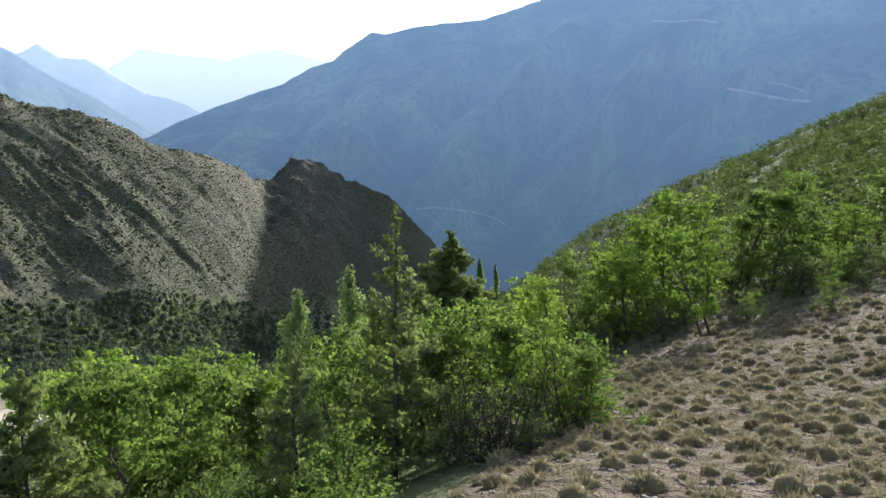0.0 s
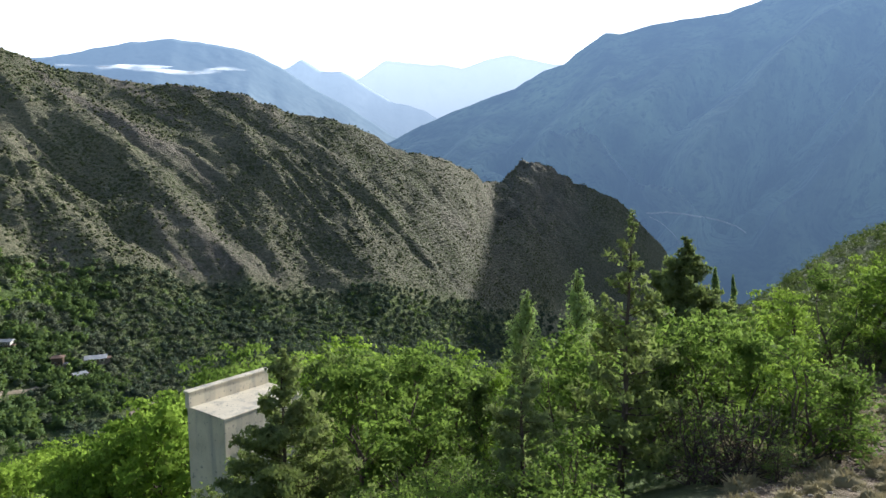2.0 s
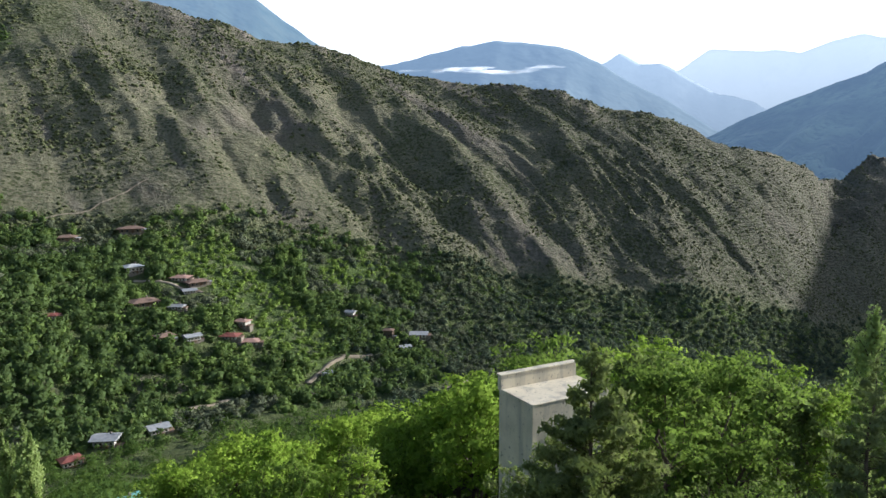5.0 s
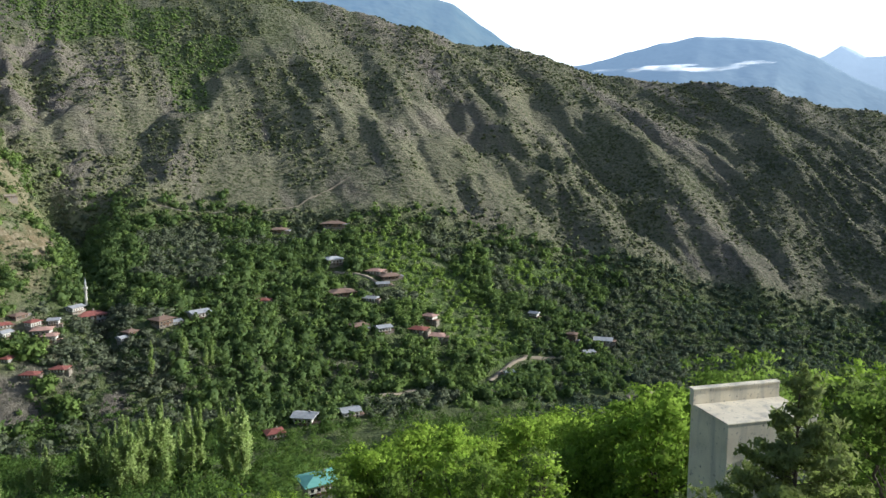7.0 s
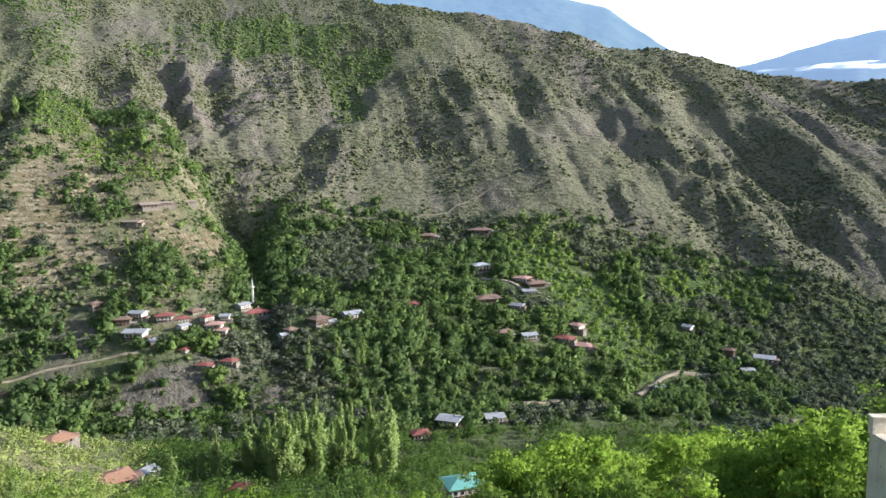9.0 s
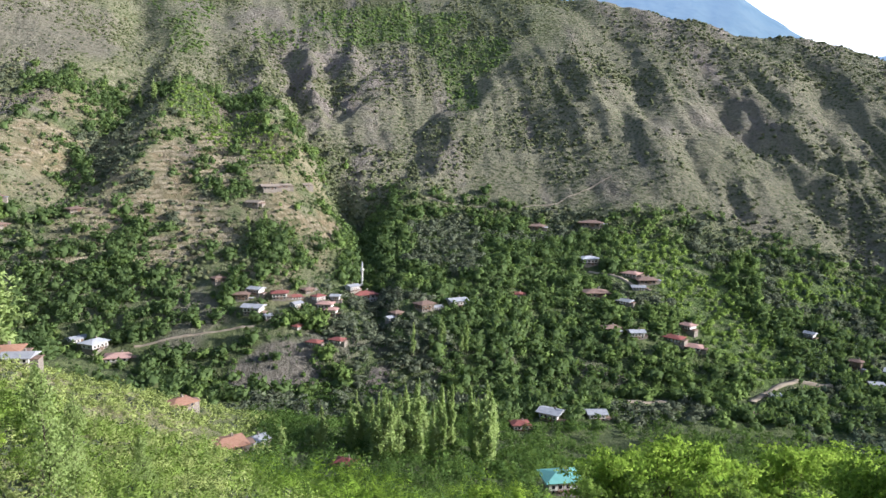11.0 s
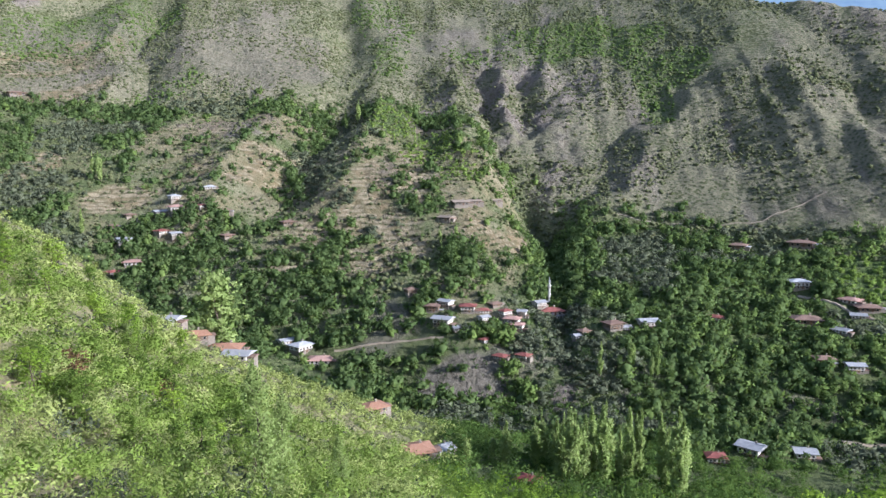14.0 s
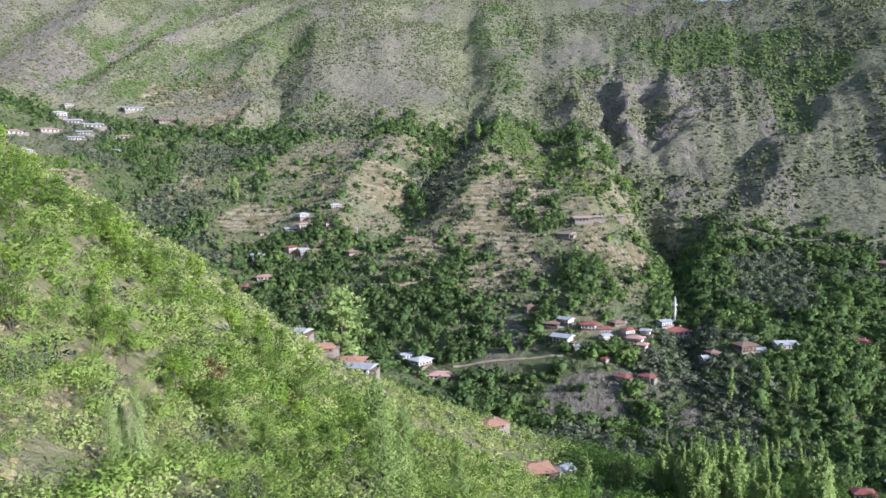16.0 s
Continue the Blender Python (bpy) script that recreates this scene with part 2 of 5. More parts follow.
def thing(name, label, category, group="", m=None):
    ob = tagged(new(name), label, category, group)
    ob.empty_display_size = 0.3
    if m is not None:
        ob.matrix_basis = m
    return ob


def lattice(ix, iy, seed):
    h = (ix.astype(np.int64) * 374761393 + iy.astype(np.int64) * 668265263 + seed * 974711) & 0x7FFFFFFF
    h = ((h ^ (h >> 13)) * 1274126177) & 0x7FFFFFFF
    return ((h ^ (h >> 16)) & 0xFFFF) / 65535.0


def vnoise(x, y, seed=0):
    x, y = np.asarray(x, float), np.asarray(y, float)
    ix, iy = np.floor(x), np.floor(y)
    fx, fy = x - ix, y - iy
    fx, fy = fx * fx * (3 - 2 * fx), fy * fy * (3 - 2 * fy)
    a, b = lattice(ix, iy, seed), lattice(ix + 1, iy, seed)
    c, d = lattice(ix, iy + 1, seed), lattice(ix + 1, iy + 1, seed)
    return (a + (b - a) * fx) * (1 - fy) + (c + (d - c) * fx) * fy


def fbm(x, y, octaves=4, seed=0):
    total, amp, norm = 0, 1.0, 0
    for k in range(octaves):
        total = total + amp * (vnoise(x * 2**k, y * 2**k, seed + k * 17) - 0.5)
        norm += amp
        amp *= 0.5
    return total / norm * 2


def ridged(x, y, octaves=3, seed=0):
    total, amp = 0, 1.0
    for k in range(octaves):
        total = total + amp * (1 - np.abs(2 * vnoise(x * 2**k, y * 2**k, seed + k * 31) - 1))
        amp *= 0.5
    return total / 1.75


def step(x, a, b):
    t = np.clip((x - a) / (b - a), 0, 1)
    return t * t * (3 - 2 * t)


# ---- the ground: one sheet, laid out by bearing and distance from the lookout ----
# bearing: height of the near slope at 8, 20, 50, 110 and 230 m
NEAR = {
    -60: (-3.0, -4.6, -2.0, 9, 34), -40: (-3.2, -5.0, -3.5, 4, 24), -30: (-3.3, -5.4, -5, 0, 12), -20: (-3.5, -6.0, -9, -10, -6),
    -10: (-3.6, -6.8, -13, -23, -30), 0: (-3.9, -8.0, -18, -36, -62), 10: (-4.4, -9.6, -21, -43, -85), 25: (-4.8, -11.0, -23, -47, -92),
    45: (-5.0, -12.0, -26, -53, -97), 60: (-5.2, -12.0, -29, -60, -104), 75: (-5.2, -12.0, -29, -60, -99), 90: (-5.0, -11.5, -27, -55, -92),
    97: (-5.2, -11.5, -25, -48, -82), 105: (-5.4, -11.5, -24, -44, -72), 112: (-5.5, -11.5, -22, -36, -55), 118: (-5.5, -11.2, -20, -26, -31),
    125: (-5.3, -10.6, -16, -13, -9), 132: (-5, -9.5, -10, 1, 14), 150: (-3, -4.5, 0, 14, 34),
}
NEAR_R = (8, 20, 50, 110, 230)
# bearing, distance, height
GORGE = [(-60, 900, 60), (-30, 1000, -250), (0, 950, -250), (8, 830, -222), (15, 590, -168), (30, 440, -131), (45, 385, -127), (60, 335, -120),
         (75, 305, -114), (90, 310, -111), (100, 340, -106), (115, 420, -92), (132, 520, -50), (150, 700, 90)]
TOE = [(-60, 1200, 90), (-30, 1200, -250), (-2, 1150, -250), (8, 940, -205), (14, 720, -164), (22, 610, -122), (32, 555, -117), (40, 535, -97), (50, 530, -75),
       (60, 520, -58), (70, 525, -52), (80, 535, -47), (84, 545, -55), (87, 610, -12), (90, 690, 36), (95, 715, 47), (112, 760, 53), (125, 850, 62), (150, 1000, 160)]
# bearing, distance, elevation in degrees
CREST = [(-60, 1500, 5), (-30, 1300, -11), (-1, 1200, -11), (0.6, 1160, -7.2), (1.9, 1150, -5.9), (4.2, 1140, -3.5), (7.9, 1140, -2.1), (9.8, 1140, -1.0),
         (11.5, 1140, -0.55), (12.4, 1120, -1.6), (13.5, 1050, -2.7), (16.2, 930, -1.5), (17.7, 890, -0.5), (20.5, 850, 0.0), (22.7, 835, 1.0), (25, 825, 2.2),
         (29.3, 815, 3.1), (33, 815, 4.25), (40.6, 825, 5.1), (44.6, 832, 5.8), (48.5, 835, 6.8), (52, 835, 7.8), (55.7, 830, 8.4), (60, 840, 9.7),
         (67, 880, 11.1), (72, 910, 11.4), (81, 1010, 12.5), (90, 1150, 13.4), (100, 1280, 16), (115, 1400, 17), (132, 1500, 16), (150, 1500, 15)]
FINE = np.arange(-180, 180.01, 0.25)


def around(knots, values, soft):
    """A closed, softened curve over the bearings."""
    k = np.array(knots, float)
    v = np.array(values, float)
    k, v = np.concatenate([k, [k[0] + 360]]), np.concatenate([v, [v[0]]])
    y = np.interp(np.where(FINE < k[0], FINE + 360, FINE), k, v)
    n = max(1, int(soft / 0.25))
    pad = np.concatenate([y[-n - 1:-1], y, y[1:n + 1]])
    return np.convolve(pad, np.ones(2 * n + 1) / (2 * n + 1), "valid")


near_lines = [around(list(NEAR), [v[i] for v in NEAR.values()], 3.0) for i in range(5)]
gorge_r, gorge_z = (around([g[0] for g in GORGE], [g[i] for g in GORGE], 3.0) for i in (1, 2))
toe_r, toe_z = (around([g[0] for g in TOE], [g[i] for g in TOE], 1.0) for i in (1, 2))
crest_r = around([g[0] for g in CREST], [g[1] for g in CREST], 1.5)
crest_z = crest_r * np.tan(np.radians(around([g[0] for g in CREST], [g[2] for g in CREST], 0.25)))


def lay(az, r):
    """Height of the ground without the small relief, and how far up the far slope it lies (0 at its foot, 1 at the crest)."""
    az = (np.asarray(az, float) + 180) % 360 - 180
    r = np.asarray(r, float)
    at = lambda curve: np.interp(az, FINE, curve)
    zs = [np.full_like(az, -1.65)] + [at(c) for c in near_lines]
    rs = [np.zeros_like(az)] + [np.full_like(az, q) for q in NEAR_R]
    gr, gz, tr, tz, cr, cz = (at(c) for c in (gorge_r, gorge_z, toe_r, toe_z, crest_r, crest_z))
    rs += [gr - 25, gr + 22, gr + 46, tr, cr, cr * 1.25, cr * 1.25 + 900, np.full_like(az, 4950)]
    low = np.minimum(cz - 60, 120)
    cliff = np.interp(az, (40, 60, 95, 105, 116), (0, 13, 15, 7, 0))
    zs += [gz + 1, gz, gz + cliff, tz, cz, low, np.full_like(az, -250), np.full_like(az, -250)]
    z = np.zeros_like(r)
    for (r0, z0), (r1, z1) in zip(zip(rs, zs), zip(rs[1:], zs[1:])):
        t = np.clip((r - r0) / np.maximum(r1 - r0, 1e-6), 0, 1)
        z = np.where(r >= r0, z0 + (z1 - z0) * t, z)
    up = np.clip((r - tr) / (cr - tr), -1, 1.3)
    out = np.clip((r - gr) / (tr - gr), -1, 2)
    return z, up, out


# crests of the spurs and beds of the gullies: height, breadth on the left and on the right, then distance and bearing along the line
SPURS = [
    (46, 110, 70, ((548, 57.0), (585, 59.8), (627, 61.8), (674, 64.9), (765, 68.6), (883, 72.6))),
    (40, 50, 80, ((560, 33.6), (592, 35.3), (636, 39.5), (705, 43.8), (774, 47.9), (815, 51.4))),
    (20, 24, 22, ((560, 32.2), (597, 34.4), (631, 37.2), (696, 41.9), (748, 44.6))),
    (26, 40, 50, ((530, 42.2), (558, 43.3), (621, 47.8), (691, 51.0), (790, 53.9))),
    (24, 30, 60, ((612, 21.4), (650, 25.4), (698, 29.4), (790, 35.5))),
    (26, 34, 60, ((700, 17.0), (716, 23.4), (779, 30.1), (812, 33.0))),
    (26, 30, 60, ((770, 14.4), (820, 16.2), (830, 21.6), (835, 27.5))),
    (22, 36, 40, ((565, 49.2), (601, 53.8), (653, 57.9), (765, 63.6))),
    (18, 30, 36, ((543, 50.4), (565, 53.2), (615, 56.2), (706, 60.4))),
    (26, 34, 60, ((600, 38.6), (663, 51.6), (759, 55.7), (820, 58.6))),
    (14, 45, 45, ((690, 95.4), (743, 97.0), (868, 97.2), (1033, 97.6))),
    (30, 150, 120, ((760, 105.0), (850, 106.4), (1060, 107.4), (1200, 107.5))),
    (26, 60, 60, ((900, 127.6), (1020, 121.4), (1100, 116.6))),
    (26, 60, 60, ((890, 132.4), (1021, 128.6), (1188, 124.9))),
    (16, 36, 30, ((600, 88.8), (690, 90.2), (800, 91.6))),
    (14, 22, 22, ((600, 85.2), (700, 85.0), (800, 84.2))),
]
GULLIES = [
    (24, 30, 24, ((560, 84.3), (580, 85.2), (595, 87.0), (665, 87.8), (787, 89.3))),
    (22, 20, 26, ((590, 86.4), (690, 86.2), (806, 85.7))),
    (21, 70, 40, ((530, 83.7), (555, 83.2), (592, 81.0), (653, 79.6), (690, 76.4), (740, 74.6))),
    (20, 50, 50, ((540, 104.6), (609, 103.4), (676, 101.7), (733, 99.8))),
    (9, 34, 34, ((740, 98.9), (783, 98.4), (918, 98.8), (1056, 99.2))),
    (18, 40, 50, ((790, 113.6), (892, 113.4), (1004, 112.9))),
    (34, 30, 50, ((700, 13.2), (800, 13.5), (920, 13.7), (1000, 14.6))),
]


def landform(az, r):
    """Rise and fall of the ground by the spurs and gullies; their crests stand out against both flanks."""
    total = np.zeros_like(r)
    for sign, rows in ((1, SPURS), (-1.6, GULLIES)):
        for high, left, right, line in rows:
            rs = [p[0] for p in line]
            d = (az - np.interp(r, rs, [p[1] for p in line])) * np.pi / 180 * r
            d = d + 22 * fbm(r / 60, az / 5, 4, int(high * 3 + rs[0]))
            w = np.where(d > 0, left, right)
            near = np.clip(1 - np.abs(d) / w, 0, 1) - 0.6 * np.clip(1 - np.abs(d) / (2 * w), 0, 1)
            total = total + sign * np.interp(az, (48, 60, 74, 92, 102), (0.36, 0.44, 0.46, 0.62, 1.1)) * high * near * step(r, rs[0] - 45, rs[0] + 35) * step(r, rs[-1] + 60, rs[-1] - 40)
    return total


# bearing, distance, half width in degrees, half depth
FIELDS = [(96.0, 545, 4.6, 92), (96.0, 465, 5.0, 26), (88.0, 492, 3.4, 38), (107.5, 634, 5.2, 26), (116.2, 603, 3.2, 26), (129.4, 700, 2.6, 64), (120.6, 687, 1.5, 22),
          (119.5, 905, 5.0, 40), (118.8, 832, 3.2, 14), (109.3, 607, 5.4, 18), (101.6, 500, 2.2, 30), (122.8, 655, 1.4, 20), (111.4, 533, 2.4, 12), (104, 470, 2.2, 14)]
MEADOWS = [(95.6, 678, 2.2, 40), (92.9, 622, 2.6, 44), (90.4, 572, 2.0, 28), (61.4, 498, 2.4, 32), (59.0, 474, 2.8, 34), (56.8, 454, 2.8, 32), (54.8, 430, 2.8, 28), (52.8, 413, 2.4, 24), (47.4, 516, 2.0, 18), (50.2, 498, 2.0, 20)]
GROVES = [(109.4, 523, 6.6, 32), (116.8, 736, 5.3, 52), (121.8, 632, 3.1, 69), (101.8, 633, 2.0, 69), (126.1, 785, 3.3, 61), (105.1, 440, 5.4, 24), (87.7, 370, 3.0, 18)]
PASTURES = [(85.4, 868, 7.5, 58), (78.5, 850, 4.0, 40), (74.3, 772, 2.8, 36), (117, 960, 7, 60), (97, 980, 2.0, 120), (112, 800, 3.0, 25)]
CLIFFS = [(90.3, 338, 4.6, 22), (81.5, 330, 2.0, 12), (107.5, 697, 5.0, 30), (92.6, 700, 2.4, 46), (82.2, 745, 2.0, 40), (96.4, 560, 1.4, 40), (129.3, 985, 2.6, 90), (122.4, 1035, 2.2, 26)]
# strips of green and of bare earth: half breadth, then distance and bearing along the line
GREEN_STRIPS = [(22, ((925, 124.1), (943, 120.2), (971, 116.1), (1060, 112.1))), (20, ((947, 128.0), (1007, 124.7), (1130, 119.6))), (12, ((1024, 125.8), (1120, 123.1))),
                (17, ((690, 75.5), (747, 76.0), (862, 79.1), (900, 80.0))), (22, ((820, 96.0), (916, 95.1), (1037, 96.8)))]
EARTH_STRIPS = [(13, ((1031, 125.0), (1047, 120.1), (1105, 115.6))), (24, ((954, 131.7), (1036, 129.3), (1169, 126.3)))]
BARE = [(119.4, 839, 4.3, 47), (106.1, 843, 6.5, 100), (129, 780, 3.5, 50)]


def patches(rows, az, r, torn):
    """How far a place lies within any of the patches of land, with torn edges."""
    inside = np.zeros_like(r)
    for a, d, wide, deep in rows:
        inside = np.maximum(inside, 1 - ((az - a) / wide) ** 2 - ((r - d) / deep) ** 2 + torn)
    return step(inside, 0.05, 0.4)


def strips(rows, az, r, torn):
    """How far a place lies within any of the strips of land."""
    inside = np.zeros_like(r)
    for wide, line in rows:
        d = (az - np.interp(r, [p[0] for p in line], [p[1] for p in line])) * np.pi / 180 * r
        end = step(r, line[0][0] - 30, line[0][0]) * step(r, line[-1][0] + 30, line[-1][0])
        inside = np.maximum(inside, end * (1 - (d / wide) ** 2 + torn))
    return step(inside, 0.05, 0.4)


def covers(az, r):
    """Ground height and the masks of what grows on it."""
    az = np.asarray(az, float)
    r = np.asarray(r, float)
    a = np.radians(az)
    x, y = -r * np.sin(a), r * np.cos(a)
    z, up, out = lay(az, r)
    seen = step(az, -5, 8) * step(az, 170, 140)
    slope = step(up, 0.0, 0.12) * step(up, 1.25, 1.0) * seen
    shear = np.interp(az, (0, 20, 45, 60, 72, 82), (16, 20, 20, 13, 8, 0))
    u = az - shear * np.clip(up, 0, 1) + np.interp(az, (48, 62), (4.0, 1.0)) * fbm(x / 190, y / 190, 3, 12)
    drop = 4 * up * (1 - np.clip(up, 0, 1))
    ribs = ridged(u / 5.2, up * 1.4 + 3, 4, 5) - 0.55
    vary = (0.6 + 0.7 * step(fbm(x / 260, y / 260, 3, 19), -0.35, 0.35)) * np.interp(az, (0, 26, 33, 48, 58, 74, 90, 120), (0.5, 0.65, 0.85, 0.85, 0.55, 0.34, 0.4, 0.7))
    facet = ridged(u / 13.0, up * 0.7 + 1, 2, 55) - 0.5
    fine = ridged(u / 1.7, up * 2.0 + 9, 4, 8) - 0.55
    z = z + slope * np.clip(drop, 0, 1) * ((ribs * 11 + fine * 13) * vary + facet * 5 + ((ridged(u / 0.9, up * 5, 3, 18) - 0.55) * 7 + fbm(x / 26, y / 26, 4, 28) * 6) * np.interp(az, (52, 62), (1.0, 0.3)))
    z = z + landform(az, r) * seen * step(r, 500, 540)
    # broken rock round the fork of gullies above the village
    face = slope * np.exp(-((az - 86) / 5.0) ** 2) * step(up, 0.62, 0.42)
    z = z + face * ((ridged(x / 30 + 3, y / 30, 4, 101) - 0.55) * 6 + fbm(x / 9, y / 9, 4, 109) * 4.5)
    z = z - 7 * np.exp(-((az - (83.9 - 2.5 * (1 - out))) / 1.1) ** 2) * step(out, 0.1, 0.35) * step(out, 1.15, 0.9)
    # the rock tooth at the mouth of the gorge
    tooth = np.exp(-((az - 10.5) / 4.5) ** 2) * step(up, 0.1, 0.8) * step(up, 1.3, 1.0)
    z = z + tooth * ((ridged(az / 2.4 + up * 1.3, up * 1.5, 3, 77) - 0.6) * 30 + fbm(x / 20, y / 20, 4, 78) * 17)
    small = step(r, 40, 160)
    z = z + fbm(x / 60, y / 60, 4, 3) * 5.0 * small * step(r, 1500, 1100) + fbm(x / 9, y / 9, 3, 4) * (0.35 + 0.8 * small) * step(r, 1.5, 7)
    z = z + fbm(x / 300, y / 300, 4, 23) * 50 * step(r, 1500, 2100)
    crest = np.exp(-((up - 1.0) / 0.1) ** 2) * seen
    z = z + crest * fbm(az / 1.1, up * 0 + 5, 4, 15) * 3.0
    # masks
    broad = fbm(x / 70, y / 70, 4, 41)
    strip = step(out, -0.16, -0.04)
    wood = strip * step(up, np.interp(az, (86, 90), (0.10, 0.0)), np.interp(az, (86, 90), (-0.06, -0.12))) * step(az, 8, 16)
    spur = step(az, 84.6, 87) * step(az, 124, 112)
    torn = 0.55 * fbm(x / 34, y / 34, 4, 91)
    terrace = strip * patches(FIELDS, az, r, torn) * step(fbm(x / 22, y / 22, 3, 93), 0.38, 0.12)
    terrace = np.maximum(terrace, 0.6 * spur * strip * step(out, 0.16, 0.26) * step(out, 1.0, 0.9) * step(fbm(x / 40, y / 40, 3, 95), 0.15, -0.1))
    belt = np.exp(-((out - 0.97) / 0.045) ** 2) * step(az, 86, 90)
    high = step(up, 0.45, 0.8) * step(broad, -0.25, 0.25) * step(az, 62, 80) * 0.35 + 0.6 * np.maximum(patches(PASTURES, az, r, torn), strips(GREEN_STRIPS, az, r, torn))
    lit = patches(MEADOWS, az, r, torn)
    banks = step(fbm(az / 7 + up * 2, up * 4.5, 4, 47), 0.02, 0.25) * step(az, 92, 100) * slope * 0.35 * (1 - patches(BARE, az, r, torn))
    near = np.maximum(step(r, 300, 230), step(out, 0.02, -0.1) * step(az, 2, 10))
    edge = 6 * fbm(x / 4, y / 4, 3, 67)
    dry = near * np.maximum(step(az + edge, -1.5, -6) * step(az, -75, -45), step(r, 9, 4) * (0.5 + 0.5 * step(fbm(x / 2, y / 2, 3, 68), -0.1, 0.2))) * step(r, np.interp(az, (-20, -8, 0), (48, 44, 36)), np.interp(az, (-20, -8, 0), (34, 30, 20)))
    dry = np.maximum(dry, near * step(az, 96, 104) * step(fbm(x / 12, y / 12, 3, 66), 0.12, 0.4) * 0.4 * step(r, 12, 20))
    green = np.clip(wood + belt + high + lit + near + banks, 0, 1) * (1 - 0.8 * terrace)
    under = step(r, 48, 62) * step(out, 0.1, 0.0) * step(az, -44, -38) * step(az, 93, 86)
    floor = np.maximum(wood, under) * (1 - terrace) * (1 - np.clip(lit + high, 0, 1)) * 0.9
    floor = floor * (1 - spur * strip * step(out, 0.1, 0.2) * (0.7 + 0.28 * step(fbm(x / 26, y / 26, 3, 97), -0.1, 0.25)))
    green = green * (1 - spur * strip * step(lit, 0.4, 0.1) * (0.5 + 0.4 * step(fbm(x / 26, y / 26, 3, 97), -0.1, 0.25)))
    pale = step(r, 300, 240) * step(az, 90, 100) * step(az, 160, 140) * step(r, 3, 9)
    # scrub cover and painted shade together, strongest at the low bearings
    heath_shade = slope * np.interp(az, (5, 30, 38, 48, 64, 92, 98), (1.0, 1.0, 0.85, 0.65, 0.5, 0.5, 0.2)) * (0.8 + 0.2 * step(fbm(u / 3.0, up * 1.5, 3, 29), -0.3, 0.3))
    steps = terrace * 1.1
    level = (z + 2.5 * fbm(x / 45, y / 45, 2, 99)) / 3.0
    part_way = level % 1.0
    z = z + np.clip(steps, 0, 1) * 3.0 * (step(part_way, 0.66, 1.0) - part_way) * 0.85
    riser = terrace * step(part_way, 0.58, 0.72) * step(fbm(x / 12, y / 12, 3, 98), -0.45, -0.1)
    rock = slope * np.clip(step(-fine, 0.05, 0.35) * 0.8 + step(ribs, 0.12, 0.4) * 0.6, 0, 1) * step(broad, 0.45, -0.1)
    rock = np.maximum(rock * np.interp(az, (28, 36), (0.3, 1.0)), tooth * 0.45)
    rock = np.maximum(rock, face * 0.9 * step(fbm(x / 24, y / 24, 4, 57), -0.3, 0.05))
    rock = np.maximum(rock, 0.85 * patches(CLIFFS, az, r, torn) * step(fbm(x / 14, y / 14, 3, 58), -0.3, 0.05))
    rock = np.maximum(rock, np.maximum(0.8 * strips(EARTH_STRIPS, az, r, torn), 0.4 * patches(BARE, az, r, torn)))
    rock = np.maximum(rock, step(out, -0.02, 0.05) * step(out, 0.26, 0.18) * step(az, 42, 58) * step(az, 106, 96) * step(fbm(x / 22, y / 22, 4, 51), 0.1, 0.3) * 0.5)
    return x, y, z, {"green": green * (1 - rock), "rock": rock, "terrace": terrace, "dry": dry, "wood": floor, "pale": pale, "heath_shade": heath_shade, "scrubby": slope, "riser": riser}, up, out, wood


def ground_at(az, r):
    return float(covers(np.array([az]), np.array([r]))[2][0])


def spot(az, r):
    return -r * math.sin(radians(az)), r * math.cos(radians(az)), ground_at(az, r)


rings = np.concatenate([np.arange(0.0, 8, 0.5), np.arange(8, 60, 0.9), np.arange(60, 290, 3.2), np.arange(290, 730, 2.1), np.arange(730, 1200, 4.2), np.arange(1200, 1620, 14), np.arange(1620, 4951, 111)])
bearings = np.concatenate([np.arange(-38, 4, 0.5), np.arange(4, 62, 0.3), np.arange(62, 94, 0.25), np.arange(94, 134, 0.36), np.arange(134, 322, 4.0)])
A, Rr = np.meshgrid(bearings, rings)
gx, gy, gz, masks, _, _, _ = covers(A, Rr)
n_r, n_a = A.shape
idx = np.arange(n_r * n_a).reshape(n_r, n_a)
nxt = np.roll(idx, -1, axis=1)
quads = np.stack([idx[:-1], idx[1:], nxt[1:], nxt[:-1]], -1).reshape(-1, 4)
ground = new("ground", np_mesh("ground", np.stack([gx, gy, gz], -1).reshape(-1, 3), quads, GROUND, True, {k: m.ravel() for k, m in masks.items()}))
tagged(ground, "mountain hillsides of scrub, rock gullies and terraced fields", "ground", kind="structure")


# ---- distant mountains ----
def far_mountain(name, label, knots, r_foot, r_top, foot_z, material, rough=1.0, seed=0, rows=60, pitch=0.35, lean=0.0, crests=()):
    """A mountain side seen across the valleys; knots: bearing, elevation of its skyline in degrees."""
    az = np.arange(knots[0][0], knots[-1][0] + 0.01, pitch)
    AZ, T = np.meshgrid(az, np.concatenate([np.linspace(0, 1, rows), [1.06, 1.15]]))
    r, z = mountain_side(AZ, T, knots, r_foot, r_top, foot_z, rough, seed, lean, crests)
    a = np.radians(AZ)
    n, m = AZ.shape
    i = np.arange(n * m).reshape(n, m)
    f = np.stack([i[:-1, :-1], i[1:, :-1], i[1:, 1:], i[:-1, 1:]], -1).reshape(-1, 4)
    ob = new(name, np_mesh(name, np.stack([-r * np.sin(a), r * np.cos(a), z], -1).reshape(-1, 3), f, material, True))
    return tagged(ob, label, "mountain", kind="structure")


